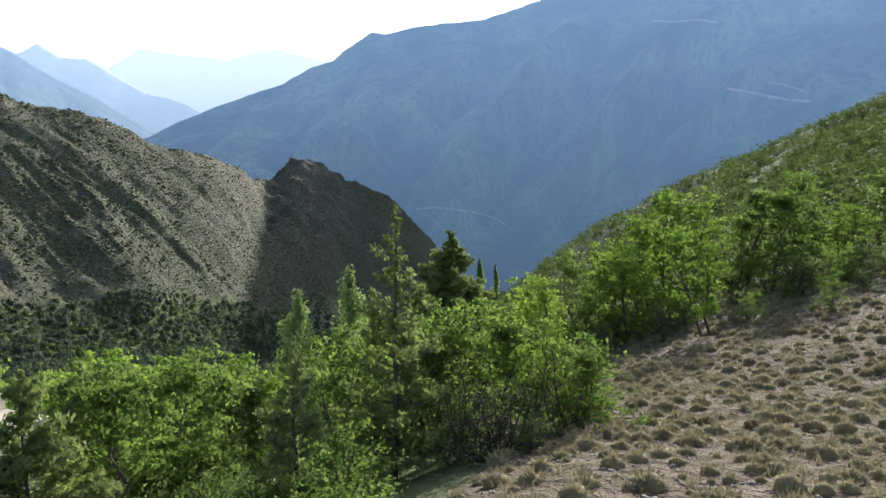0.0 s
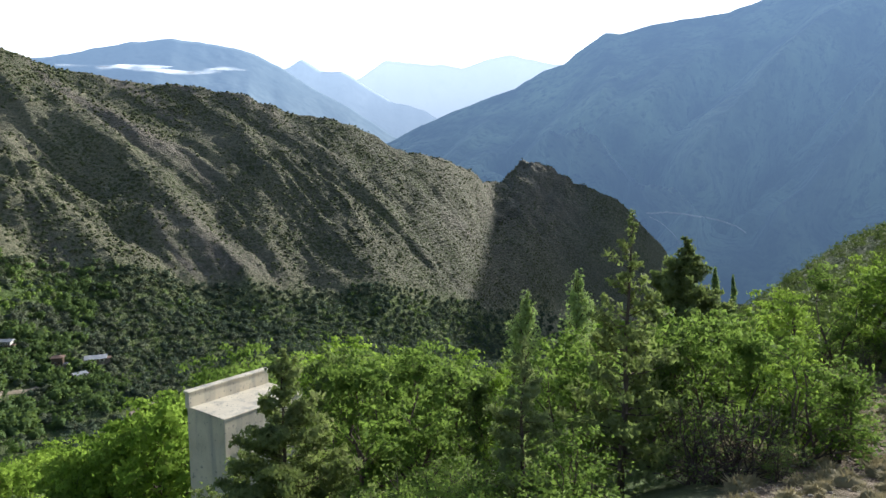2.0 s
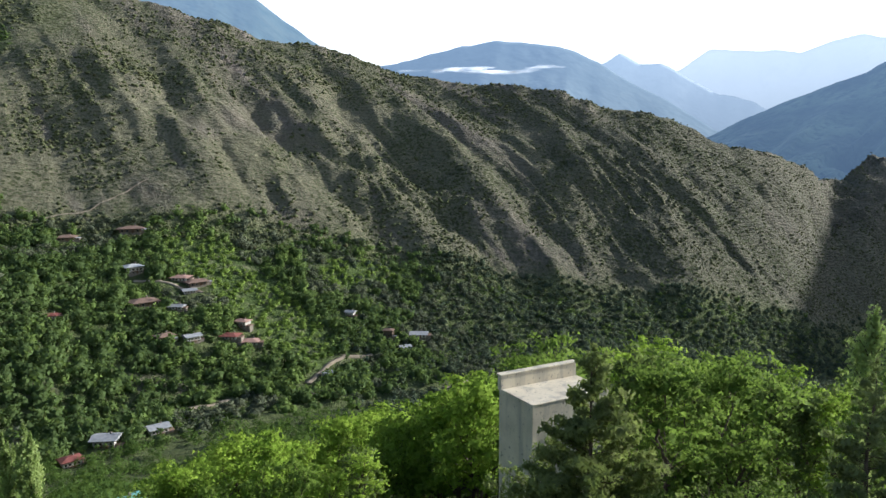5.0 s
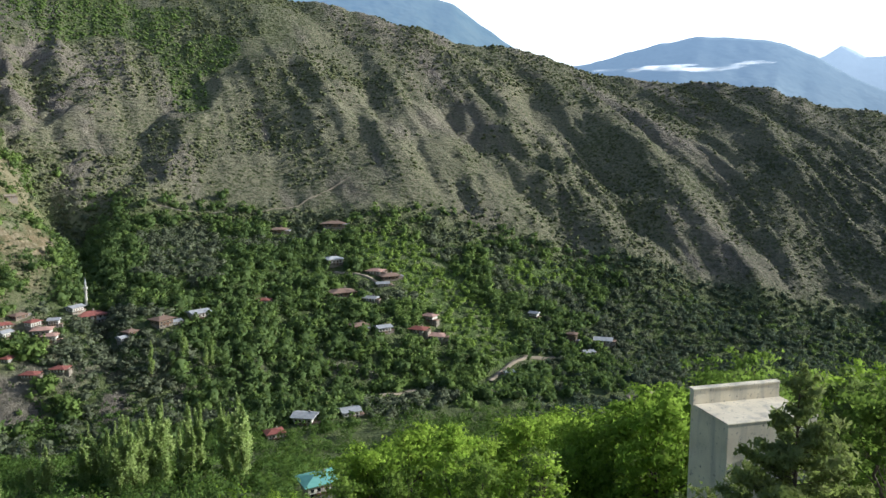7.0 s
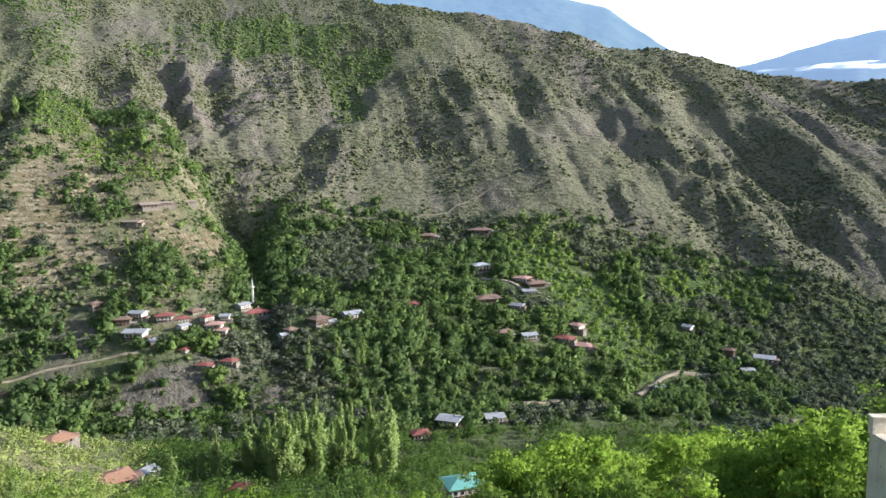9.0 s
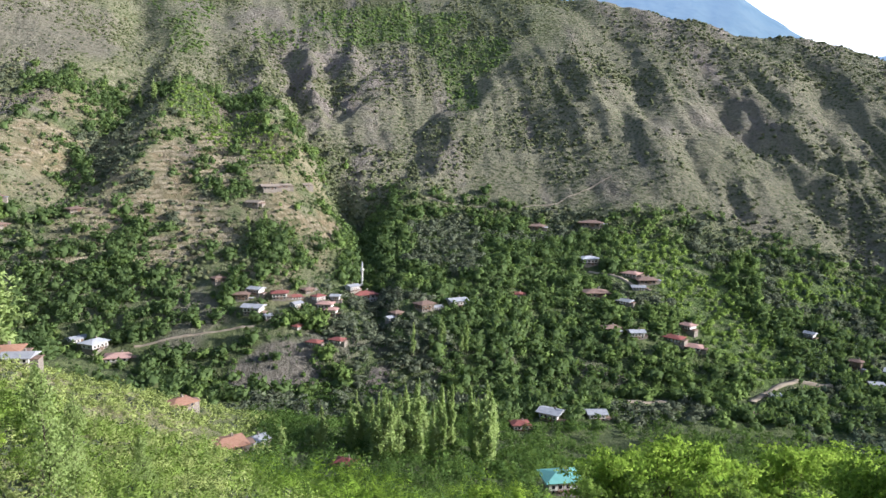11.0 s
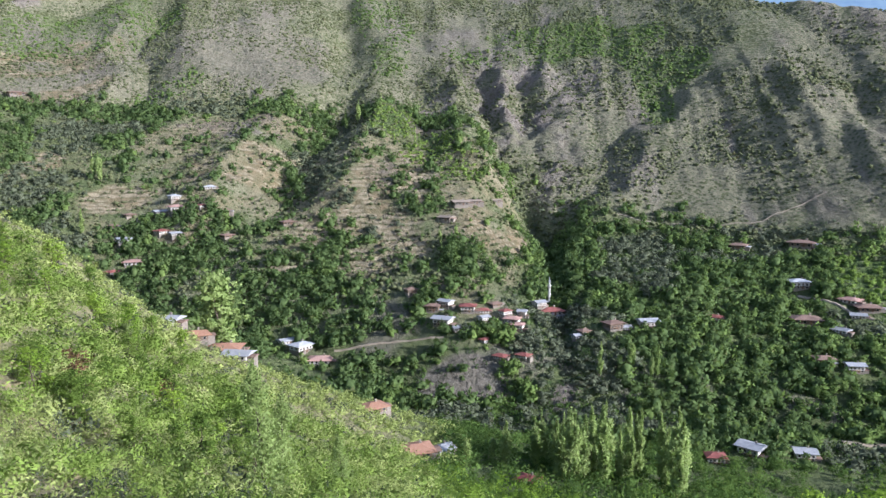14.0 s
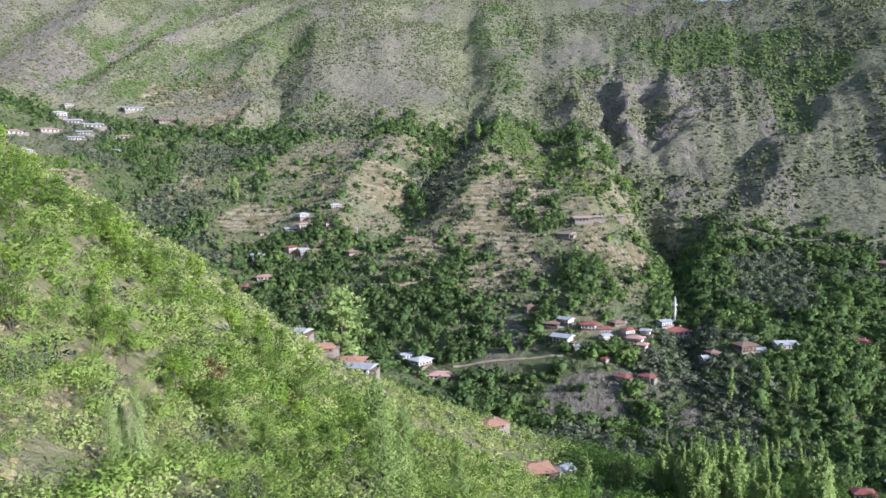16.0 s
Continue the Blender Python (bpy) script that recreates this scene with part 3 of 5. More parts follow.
def mountain_side(AZ, T, knots, r_foot, r_top, foot_z, rough, seed, lean, crests=()):
    """Distance and height of a mountain side at bearings and shares of its rise."""
    EL = np.interp(AZ, [k[0] for k in knots], [k[1] for k in knots])
    r = r_foot + (r_top - r_foot) * np.clip(T, 0, 1.2)
    top = r_top * np.tan(np.radians(EL))
    z = foot_z + (top - foot_z) * np.where(T <= 1, T ** 1.12, 1 - (T - 1) * 2.5)
    u = AZ - lean * T
    body = 4 * T * (1 - np.clip(T, 0, 1))
    relief = (ridged(u / 7.0, T * 1.3, 4, seed) - 0.55) * 0.12 + (ridged(u / 2.2, T * 2.5, 3, seed + 9) - 0.55) * 0.055
    for high, wide, line in crests:
        ts = [p[0] for p in line]
        d = np.abs(AZ - np.interp(T, ts, [p[1] for p in line]) + 0.9 * fbm(T * 9, AZ / 5, 3, seed + int(wide * 10))) / wide
        near = np.clip(1 - d, 0, 1) - 0.6 * np.clip(1 - d / 2, 0, 1)
        relief = relief + high * near * step(T, ts[0] - 0.1, ts[0]) * step(T, ts[-1] + 0.08, ts[-1] - 0.03)
    relief = relief * step(T, 0.98, 0.7)
    r = r - relief * body * (r_top - r_foot) * rough
    z = z + relief * body * (r_top - r_foot) * 0.35 * rough
    z = z + fbm(AZ / 0.9, T * 0 + seed, 4, seed + 3) * r_top * 0.0016 * step(T, 0.7, 1.0)
    return r, z


# haze over the big slope is painted in as blue emission
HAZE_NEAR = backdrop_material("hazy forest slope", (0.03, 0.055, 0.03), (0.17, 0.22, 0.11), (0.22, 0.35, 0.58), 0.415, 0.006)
# farther ranges: bluer base colour and more emission paint thicker haze
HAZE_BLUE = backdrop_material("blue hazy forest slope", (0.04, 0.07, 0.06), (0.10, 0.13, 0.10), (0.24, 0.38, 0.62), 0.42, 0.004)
HAZE_MID = backdrop_material("blue haze-painted distant slope", (0.06, 0.09, 0.10), (0.12, 0.15, 0.15), (0.28, 0.41, 0.60), 0.50, 0.003)
HAZE_FAR = backdrop_material("pale haze-painted distant slope", (0.12, 0.15, 0.18), (0.2, 0.23, 0.25), (0.50, 0.64, 0.82), 0.56, 0.003)
BIG = [(-75, 8), (-60, 11), (-45, 12.5), (-30, 13), (-17, 13.2), (-9, 12), (-7.2, 11.2), (-4.9, 10.4), (-3.2, 9.9), (-0.6, 9.6), (2.2, 9.3), (4.1, 8.8), (5.6, 8.8),
              (7.6, 7.5), (8.4, 6.7), (10.3, 6.1), (12.3, 4.9), (16.4, 3.4), (18.8, 2.4), (21.6, 1.0), (25, -0.5), (30, -2)]
# its spurs: height, half breadth in degrees, then share of the rise and bearing
BIG_CRESTS = [
    (0.20, 4.0, ((0.36, -1.2), (0.48, -2.9), (0.58, -4.6), (0.73, -7.6), (0.9, -12.5))),
    (0.20, 3.6, ((0.26, -7.9), (0.38, -10.8), (0.5, -13.6), (0.65, -16.7), (0.8, -22.3))),
    (0.13, 2.0, ((0.30, -15.9), (0.37, -17.5), (0.47, -19.3), (0.58, -22.6))),
    (0.10, 1.5, ((0.24, -4.4), (0.36, -6.6), (0.5, -9.6), (0.62, -12.4))),
    (0.22, 2.6, ((0.26, -1.6), (0.33, 2.8), (0.46, 6.4), (0.56, 9.8))),
]
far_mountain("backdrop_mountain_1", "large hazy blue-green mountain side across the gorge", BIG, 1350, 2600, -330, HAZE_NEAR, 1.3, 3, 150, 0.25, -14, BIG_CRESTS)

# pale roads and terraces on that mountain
# road strips carry painted haze too: a faint bluish emission
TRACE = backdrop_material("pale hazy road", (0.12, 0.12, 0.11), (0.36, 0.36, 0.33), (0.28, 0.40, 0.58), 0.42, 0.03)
for k, (label, way, wide) in enumerate((
        ("pale road looping round the mountain foot", [(2.1, -4.6), (0.6, -4.45), (-0.7, -4.55), (-2.2, -4.75), (-3.4, -5.0), (-4.3, -5.3), (-5.0, -5.75)], 3.2),
        ("pale road below the looping one", [(1.9, -4.8), (0.9, -5.3), (0.1, -6.0), (-0.5, -6.8)], 2),
        ("pale terraced fields high on the mountain spur", [(-20.9, 4.55), (-22.0, 4.35), (-23.4, 4.05), (-24.9, 3.7), (-26.4, 3.55)], 6),
        ("pale terrace edge above the high fields", [(-23.6, 4.9), (-24.6, 4.75), (-25.6, 4.4), (-26.2, 4.1)], 4),
        ("pale track near the top of the mountain", [(-15.4, 9.5), (-17.0, 9.35), (-18.6, 9.4), (-20.0, 9.15)], 4))):
    pts = []
    ts = np.linspace(0, 1, 900)
    for a in np.linspace(way[0][0], way[-1][0], 60):
        e = np.interp(-a, [-w[0] for w in way], [w[1] for w in way])
        rr, zz = mountain_side(np.full(900, a), ts, BIG, 1350, 2600, -330, 1.3, 3, -14, BIG_CRESTS)
        i = int(np.argmax(np.degrees(np.arctan2(zz, rr)) > e))
        pts.append((-(rr[i] - 6) * math.sin(radians(a)), (rr[i] - 6) * math.cos(radians(a)), zz[i]))
    p = np.array(pts)
    n = len(p)
    lift = np.array((0, 0, wide / 2))
    v = np.concatenate([p + lift, p - lift, (p + lift) * 1.02, (p - lift) * 1.02])
    i = np.arange(n - 1)
    f = np.concatenate([np.stack([i + q, i + s, i + s + 1, i + q + 1], -1) for q, s in ((0, n), (2 * n, 0), (n, 3 * n))])
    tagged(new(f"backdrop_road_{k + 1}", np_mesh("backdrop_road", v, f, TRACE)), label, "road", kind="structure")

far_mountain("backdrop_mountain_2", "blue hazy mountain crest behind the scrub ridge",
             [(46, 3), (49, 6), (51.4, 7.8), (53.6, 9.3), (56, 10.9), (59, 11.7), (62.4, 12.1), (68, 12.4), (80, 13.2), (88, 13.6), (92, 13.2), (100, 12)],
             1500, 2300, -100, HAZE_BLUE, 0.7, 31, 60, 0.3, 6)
far_mountain("backdrop_mountain_3", "distant mountain hazed blue, with a bank of mist",
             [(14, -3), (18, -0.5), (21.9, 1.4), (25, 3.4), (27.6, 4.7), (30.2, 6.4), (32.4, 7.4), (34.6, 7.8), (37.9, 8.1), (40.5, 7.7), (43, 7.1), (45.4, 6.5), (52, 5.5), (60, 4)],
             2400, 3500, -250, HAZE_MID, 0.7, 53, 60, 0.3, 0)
far_mountain("backdrop_mountain_4", "distant mountain range hazed pale blue",
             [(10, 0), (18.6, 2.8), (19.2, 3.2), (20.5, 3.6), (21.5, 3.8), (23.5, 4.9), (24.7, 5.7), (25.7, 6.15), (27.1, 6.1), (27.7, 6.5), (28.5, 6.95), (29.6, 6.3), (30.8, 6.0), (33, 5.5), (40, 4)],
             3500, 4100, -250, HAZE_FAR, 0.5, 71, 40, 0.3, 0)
# strongest painted haze, for the farthest range
HAZE_PALEST = backdrop_material("palest haze-painted distant slope", (0.2, 0.23, 0.26), (0.28, 0.3, 0.32), (0.66, 0.78, 0.93), 0.58, 0.002)
far_mountain("backdrop_mountain_5", "farthest mountain range hazed palest, with a snow patch",
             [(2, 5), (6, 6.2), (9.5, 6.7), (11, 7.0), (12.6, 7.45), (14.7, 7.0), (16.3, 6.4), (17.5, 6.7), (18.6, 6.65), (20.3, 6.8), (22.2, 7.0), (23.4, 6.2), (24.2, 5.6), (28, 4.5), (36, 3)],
             4300, 4650, -200, HAZE_PALEST, 0.4, 87, 30, 0.3, 0)


# ---- plants: leaves, trunks and limbs as arrays ----
rng = np.random.default_rng(7)


def leaves(centres, size, flat=0.0, slim=0.8):
    """Small pointed leaf blades with random turns: places (3 n, 3) and faces."""
    n = len(centres)
    u = rng.normal(size=(n, 3))
    u[:, 2] *= 1 - flat
    u /= np.linalg.norm(u, axis=1, keepdims=True) + 1e-9
    w = np.cross(u, rng.normal(size=(n, 3)))
    w /= np.linalg.norm(w, axis=1, keepdims=True) + 1e-9
    s = (np.asarray(size) * rng.uniform(0.7, 1.35, n))[:, None]
    v = np.stack([centres - u * s * 0.4 - w * s * slim * 0.5, centres - u * s * 0.4 + w * s * slim * 0.5, centres + u * s * 0.7], 1)
    return v.reshape(-1, 3), np.arange(3 * n).reshape(n, 3)


def outward(v, f, heart, share=0.7):
    """Turns leaf blades to face out of their crown; returns places, faces and rounded normals."""
    q = v.reshape(-1, 3, 3)
    mid = q.mean(1) - heart
    n = np.cross(q[:, 1] - q[:, 0], q[:, 2] - q[:, 0])
    flip = (n * mid).sum(1) < 0
    f = np.where(flip[:, None], f[:, ::-1], f)
    n = np.where(flip[:, None], -n, n)
    n /= np.linalg.norm(n, axis=1, keepdims=True) + 1e-9
    mid /= np.linalg.norm(mid, axis=1, keepdims=True) + 1e-9
    mid[:, 2] += 0.3
    n = mid * share + n * (1 - share)
    n /= np.linalg.norm(n, axis=1, keepdims=True)
    return v, f, np.repeat(n, 3, 0)


def tube(points, radii, sides=6):
    """A tapered round limb along points."""
    points = np.asarray(points, float)
    ring = np.linspace(0, 2 * np.pi, sides, endpoint=False)
    way = np.gradient(points, axis=0)
    way /= np.linalg.norm(way, axis=1, keepdims=True) + 1e-9
    side = np.cross(way, np.tile((0.31, 0.93, 0.17), (len(points), 1)))
    side /= np.linalg.norm(side, axis=1, keepdims=True) + 1e-9
    up = np.cross(way, side)
    v = points[:, None] + (side[:, None] * np.cos(ring)[None, :, None] + up[:, None] * np.sin(ring)[None, :, None]) * np.asarray(radii)[:, None, None]
    i = np.arange(len(points) * sides).reshape(len(points), sides)
    j = np.roll(i, -1, 1)
    return v.reshape(-1, 3), np.stack([i[:-1], j[:-1], j[1:], i[1:]], -1).reshape(-1, 4)


def joined(pieces):
    vs, fs, k = [], [], 0
    for v, f in pieces:
        vs.append(v)
        fs.append(np.asarray(f) + k)
        k += len(v)
    return np.concatenate(vs), np.concatenate(fs)


def limb(base, tip, r0, r1, sag=0.15, n=5, sides=5, wobble=0.03):
    base, tip = np.asarray(base, float), np.asarray(tip, float)
    t = np.linspace(0, 1, n)[:, None]
    p = base + (tip - base) * t
    p[:, 2] += np.sin(t[:, 0] * np.pi) * sag * np.linalg.norm(tip - base)
    p[1:-1] += rng.normal(size=(n - 2, 3)) * wobble * np.linalg.norm(tip - base)
    return tube(p, np.linspace(r0, r1, n), sides)


def broadleaf(name, h, spread, n_leaves, leaf, material, label, stems=1, low=0.25):
    """A broadleaf tree: stems, limbs, twigs and an uneven crown of leaves."""
    ob = thing(name, label, "tree" if h > 2.5 else "bush")
    wood, clumps = [], []
    for s in range(stems):
        foot = rng.normal(size=3) * (0.0, 0.0, 0.0) + np.array([*(rng.normal(size=2) * 0.12 * (stems > 1)), -0.3])
        head = np.array([*(rng.normal(size=2) * (0.08 * h + 0.25 * spread * (stems > 1))), h * rng.uniform(0.74, 0.95)])
        wood.append(limb(foot, head, 0.022 * h / stems**0.5 + 0.012, 0.008, 0.02, 7, 7))
        clumps.append(head + (0, 0, 0.03 * h))
        for k in range(int(19 / stems) + 4):
            t = rng.uniform(low, 0.95)
            b = foot + (head - foot) * t
            a = rng.uniform(0, 2 * np.pi)
            reach = spread * (1.12 - 0.9 * t) * rng.uniform(0.4, 1.1)
            tip = b + np.array([math.cos(a) * reach, math.sin(a) * reach, h * rng.uniform(0.06, 0.26)])
            wood.append(limb(b, tip, 0.010 * h * (1.1 - t), 0.006, 0.08, 4, 4))
            clumps += [tip, b + (tip - b) * rng.uniform(0.5, 0.8), b + (tip - b) * 0.85 + rng.normal(size=3) * 0.06 * h]
            for q in range(2):
                twig = tip + rng.normal(size=3) * (0.08 * h, 0.08 * h, 0.06 * h)
                wood.append(limb(b + (tip - b) * 0.6, twig, 0.009, 0.004, 0.03, 3, 3))
                clumps.append(twig)
    clumps = np.array(clumps)
    reach_up = h * 0.97 / clumps[:, 2].max()
    clumps[:, 2] *= reach_up
    wood = [(w * (1, 1, reach_up), f) for w, f in wood]
    size = rng.uniform(0.013, 0.034, len(clumps)) * h * (0.6 + 0.7 * spread / (0.4 * h))
    which = rng.integers(0, len(clumps), n_leaves)
    c = clumps[which] + rng.normal(size=(n_leaves, 3)) * size[which][:, None] * (1.2, 1.2, 0.4)
    v, f = leaves(c, leaf, 0.3)
    # tint differs by clump and gets lighter towards the crown's top
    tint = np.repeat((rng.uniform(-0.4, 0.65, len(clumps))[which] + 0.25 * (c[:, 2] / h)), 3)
    part_mesh("trunk", np_mesh("trunk", *joined(wood), BARK, True), ob)
    v, f, nn = outward(v, f, clumps[which] * (0.93, 0.93, 1) - (0, 0, 0.025 * h), 0.75)
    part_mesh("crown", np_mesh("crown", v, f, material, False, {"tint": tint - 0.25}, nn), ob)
    return ob


def juniper(name, h, spread, n_branch, label, bare=0.12, open_=0.5, power=0.75, shade=0.0, needles=None):
    """A conifer with a straight stem, rising branches and narrow tufts of needles."""
    ob = thing(name, label, "tree")
    wood = [limb((0, 0, -0.3), (rng.normal() * 0.03, rng.normal() * 0.03, h), 0.013 * h + 0.015, 0.006, 0, 8, 7, 0.004)]
    cs, tints, sizes = [], [], []
    for k in range(n_branch):
        t = bare + (1 - bare) * ((k + rng.uniform()) / n_branch) ** 1.25
        a = rng.uniform(0, 2 * np.pi)
        reach = spread * max(0.04, (1 - t) ** power) * rng.uniform(0.4, 1.15)
        b = np.array([0, 0, t * h])
        tip = b + np.array([math.cos(a) * reach, math.sin(a) * reach, reach * rng.uniform(0.05, 0.55) + 0.02 * h])
        wood.append(limb(b, tip, 0.006 + 0.004 * h * (1 - t), 0.003, -0.08, 4, 4))
        m = int(4 + 46 * reach / (0.4 + open_))
        s = rng.uniform(0.1, 1.0, m)[:, None] ** 0.6 * 1.05
        c = b + (tip - b) * s + rng.normal(size=(m, 3)) * (0.025 + 0.05 * reach) * (1, 1, 0.5)
        c = (c[:, None] + rng.normal(size=(m, 4, 3)) * (0.015 + 0.03 * min(1.0, reach))).reshape(-1, 3)
        cs.append(c)
        sizes.append(np.full(len(c), 0.065 + 0.075 * min(1.0, reach / 0.6)))
        tints.append(np.full(len(c), rng.uniform(-0.3, 0.45) + shade))
    c, tint = np.concatenate(cs), np.concatenate(tints)
    v, f = leaves(c, np.concatenate(sizes), -0.2, 0.45)
    near_axis = np.repeat(c * (0, 0, 1) - (0, 0, 0.1 * h), 3, 0)
    v, f, nn = outward(v - near_axis, f, (0, 0, 0), 0.35)
    v = v + near_axis
    part_mesh("trunk", np_mesh("trunk", *joined(wood), BARK, True), ob)
    part_mesh("crown", np_mesh("crown", v, f, needles or NEEDLE, False, {"tint": np.repeat(tint, 3)}, nn), ob)
    return ob


def poplar(name, h, spread, n_leaves, leaf, label):
    """A columnar poplar."""
    ob = thing(name, label, "tree")
    wood = [limb((0, 0, -0.3), (0, 0, h * 0.97), 0.012 * h, 0.01, 0, 8, 6, 0.006)]
    cs = []
    for k in range(34):
        t = rng.uniform(0.08, 0.92)
        a = rng.uniform(0, 2 * np.pi)
        reach = spread * (0.1 + 0.9 * math.sin(math.pi * min(1, t * 0.98 + 0.12))) * rng.uniform(0.5, 1)
        b = np.array([0, 0, t * h])
        tip = b + np.array([math.cos(a) * reach, math.sin(a) * reach, h * 0.10])
        wood.append(limb(b, tip, 0.004 * h, 0.004, 0, 3, 4))
        m = n_leaves // 34
        c = b + (tip - b) * rng.uniform(0.2, 1.05, m)[:, None] + rng.normal(size=(m, 3)) * (0.3 * reach, 0.3 * reach, 0.03 * h)
        cs.append(c)
    c = np.concatenate(cs)
    c[:, 2] *= h / c[:, 2].max()
    v, f = leaves(c, leaf, 0.0, 0.9)
    near_axis = np.repeat(c * (0, 0, 1) - (0, 0, 0.05 * h), 3, 0)
    v, f, nn = outward(v - near_axis, f, (0, 0, 0), 0.2)
    v = v + near_axis
    part_mesh("trunk", np_mesh("trunk", *joined(wood), BARK, True), ob)
    part_mesh("crown", np_mesh("crown", v, f, POPLAR_LEAF, False, {"tint": rng.uniform(-0.3, 0.4, len(v) // 3).repeat(3)}, nn), ob)
    return ob


def stand(ob, az, r, height, own, group="", lean=0.0):
    """A copy of a tree at a bearing and distance, scaled from its own height."""
    x, y, z = spot(az, r)
    s = height / own
    m = pose(x, y, z - 0.1, rng.normal() * 2 + lean, rng.normal() * 2, rng.uniform(0, 360)) @ Matrix.Diagonal((s * rng.uniform(0.72, 1.1), s * rng.uniform(0.72, 1.1), s, 1))
    made = copy_thing(ob, m @ Matrix.Diagonal((1 / ob.scale[0], 1 / ob.scale[1], 1 / ob.scale[2], 1)))
    if group:
        made["group"] = group
    return made


# patterns of each kind, 6 m high unless said
OAK = [broadleaf("oak_tree", 6, s, int(n * 0.8), 0.155, m, t, st, low) for s, n, m, t, st, low in (
    (1.9, 4300, LEAF, "young oak tree with bright green spring leaves on the slope", 1, 0.2),
    (2.2, 4800, LEAF, "spreading oak tree with fresh yellow-green leaves", 2, 0.2),
    (1.7, 3800, BRIGHT_LEAF, "open young oak tree with sunlit yellow-green leaves", 2, 0.25),
    (1.6, 4000, LEAF_OLIVE, "slim oak tree with olive-green leaves", 1, 0.15),
    (2.4, 5000, LEAF, "many-stemmed hornbeam tree with light green leaves", 4, 0.15))]
WALNUT = [broadleaf("walnut_tree", 8, s, n, 0.2, BRIGHT_LEAF, t, st, low) for s, n, t, st, low in (
    (3.2, 5200, "large walnut tree with bright yellow-green leaves in the valley", 2, 0.2),
    (2.8, 4600, "round-headed walnut tree in fresh yellow-green leaf", 1, 0.15))]
BARE_SHRUB = broadleaf("bare_shrub", 2, 1.2, 420, 0.06, LEAF_OLIVE, "tangled shrub of bare grey stems with few leaves", 9, 0.1)
RUSSET_BUSH = broadleaf("russet_bush", 2, 1.2, 2600, 0.09, RUSSET, "dry russet-brown bush on the bushy slope", 5, 0.1)
SHRUB = [broadleaf("shrub", 2, s, n, 0.06, m, t, st, 0.1) for s, n, m, t, st in (
    (1.1, 2400, LEAF, "leafy green shrub with thin grey stems", 5),
    (1.2, 2200, LEAF_OLIVE, "olive-green shrub with bare lower stems", 6))]
JUNIPER_OPEN = juniper("juniper_tree", 6, 1.75, 105, "tall open juniper tree with a bare lower trunk", 0.12, 2.3, 0.9, 0.0, DARK_NEEDLE)
JUNIPER_DENSE = juniper("juniper_tree", 6, 2.7, 330, "dense dark green juniper tree with a pointed top", 0.05, 0.45, 0.9, -0.25, DARK_NEEDLE)
JUNIPER_BUSHY = juniper("juniper_tree", 6, 2.5, 170, "broad bushy juniper tree beside the concrete block", 0.03, 0.6, 0.85, -0.2, DARK_NEEDLE)
JUNIPER_SLIM = juniper("juniper_tree", 6, 1.5, 100, "slim juniper tree with a thin straight trunk", 0.06, 0.8, 0.7)
POPLAR = [poplar("poplar_tree", 15, 1.75, 5200, 0.42, "tall columnar poplar tree in pale green leaf"), poplar("poplar_tree", 15, 1.35, 4400, 0.40, "slender poplar tree in pale green leaf")]
YOUNG_POPLAR = poplar("young_poplar", 8, 1.15, 6000, 0.105, "young poplar tree with pale silvery leaves")
PALE_TREE = broadleaf("willow_tree", 16, 4.0, 4200, 0.5, POPLAR_LEAF, "large pale green willow tree beside the roofs", 2, 0.15)


def settle(ob, az, r, height, own):
    """Puts a pattern itself at a place of its own."""
    x, y, z = spot(az, r)
    s = height / own
    ob.matrix_basis = pose(x, y, z - 0.1, 0, 0, rng.uniform(0, 360)) @ Matrix.Diagonal((s, s, s, 1))


def top_height(az, r, el):
    """The height that brings a crown's top to an elevation seen from the lookout."""
    return r * math.tan(radians(el)) - ground_at(az, r)


# single trees by the lookout: bearing, distance, elevation of the top
settle(JUNIPER_OPEN, 3.7, 13, top_height(3.7, 13, -4.2), 6)
settle(JUNIPER_DENSE, -0.6, 27, top_height(-0.6, 27, -6.3), 6)
settle(JUNIPER_BUSHY, 30.3, 15.5, top_height(30.3, 15.5, -14.6), 6)
settle(JUNIPER_SLIM, 11.5, 11, top_height(11.5, 11, -13.6), 6)
settle(YOUNG_POPLAR, 11.3, 21, top_height(11.3, 21, -10.2), 8)
stand(YOUNG_POPLAR, 7.2, 22, top_height(7.2, 22, -8.6), 8)
settle(PALE_TREE, 108.8, 250, top_height(108.8, 250, -7.6), 16)
for az, r, el in ((-2.4, 27, -10.0), (0.8, 25, -11.5)):
    stand(JUNIPER_DENSE, az, r, top_height(az, r, el), 6)
for az, r, el in ((-2.9, 125, -8.4), (-4.4, 124, -8.8)):
    stand(POPLAR[1], az, r, top_height(az, r, el), 15, "poplars below the slope")
for az, r, el in ((105.8, 46, -14.6), (104.8, 48, -17.0), (124.2, 33, -14.6), (125.4, 34, -16.2), (126.4, 33, -18.2), (99.8, 52, -20.5)):
    stand(YOUNG_POPLAR, az, r, max(3.5, top_height(az, r, el)), 8, "young poplars on the bushy slope")

settle(BARE_SHRUB, -4.8, 11.5, 1.5, 2)
for az, r, h in ((-3.2, 11.8, 1.3), (-6.2, 12.4, 1.4), (-1.8, 12.2, 1.6), (-17.5, 31, 2.0), (-13.2, 30, 1.8)):
    stand(BARE_SHRUB, az, r, h, 2, "bare shrubs by the lookout")
settle(RUSSET_BUSH, 119.5, 72, 3.4, 2)
stand(RUSSET_BUSH, 113.4, 96, 3.0, 2)

# the wood round the lookout: bearing, distance and top of the crowns
first = set()


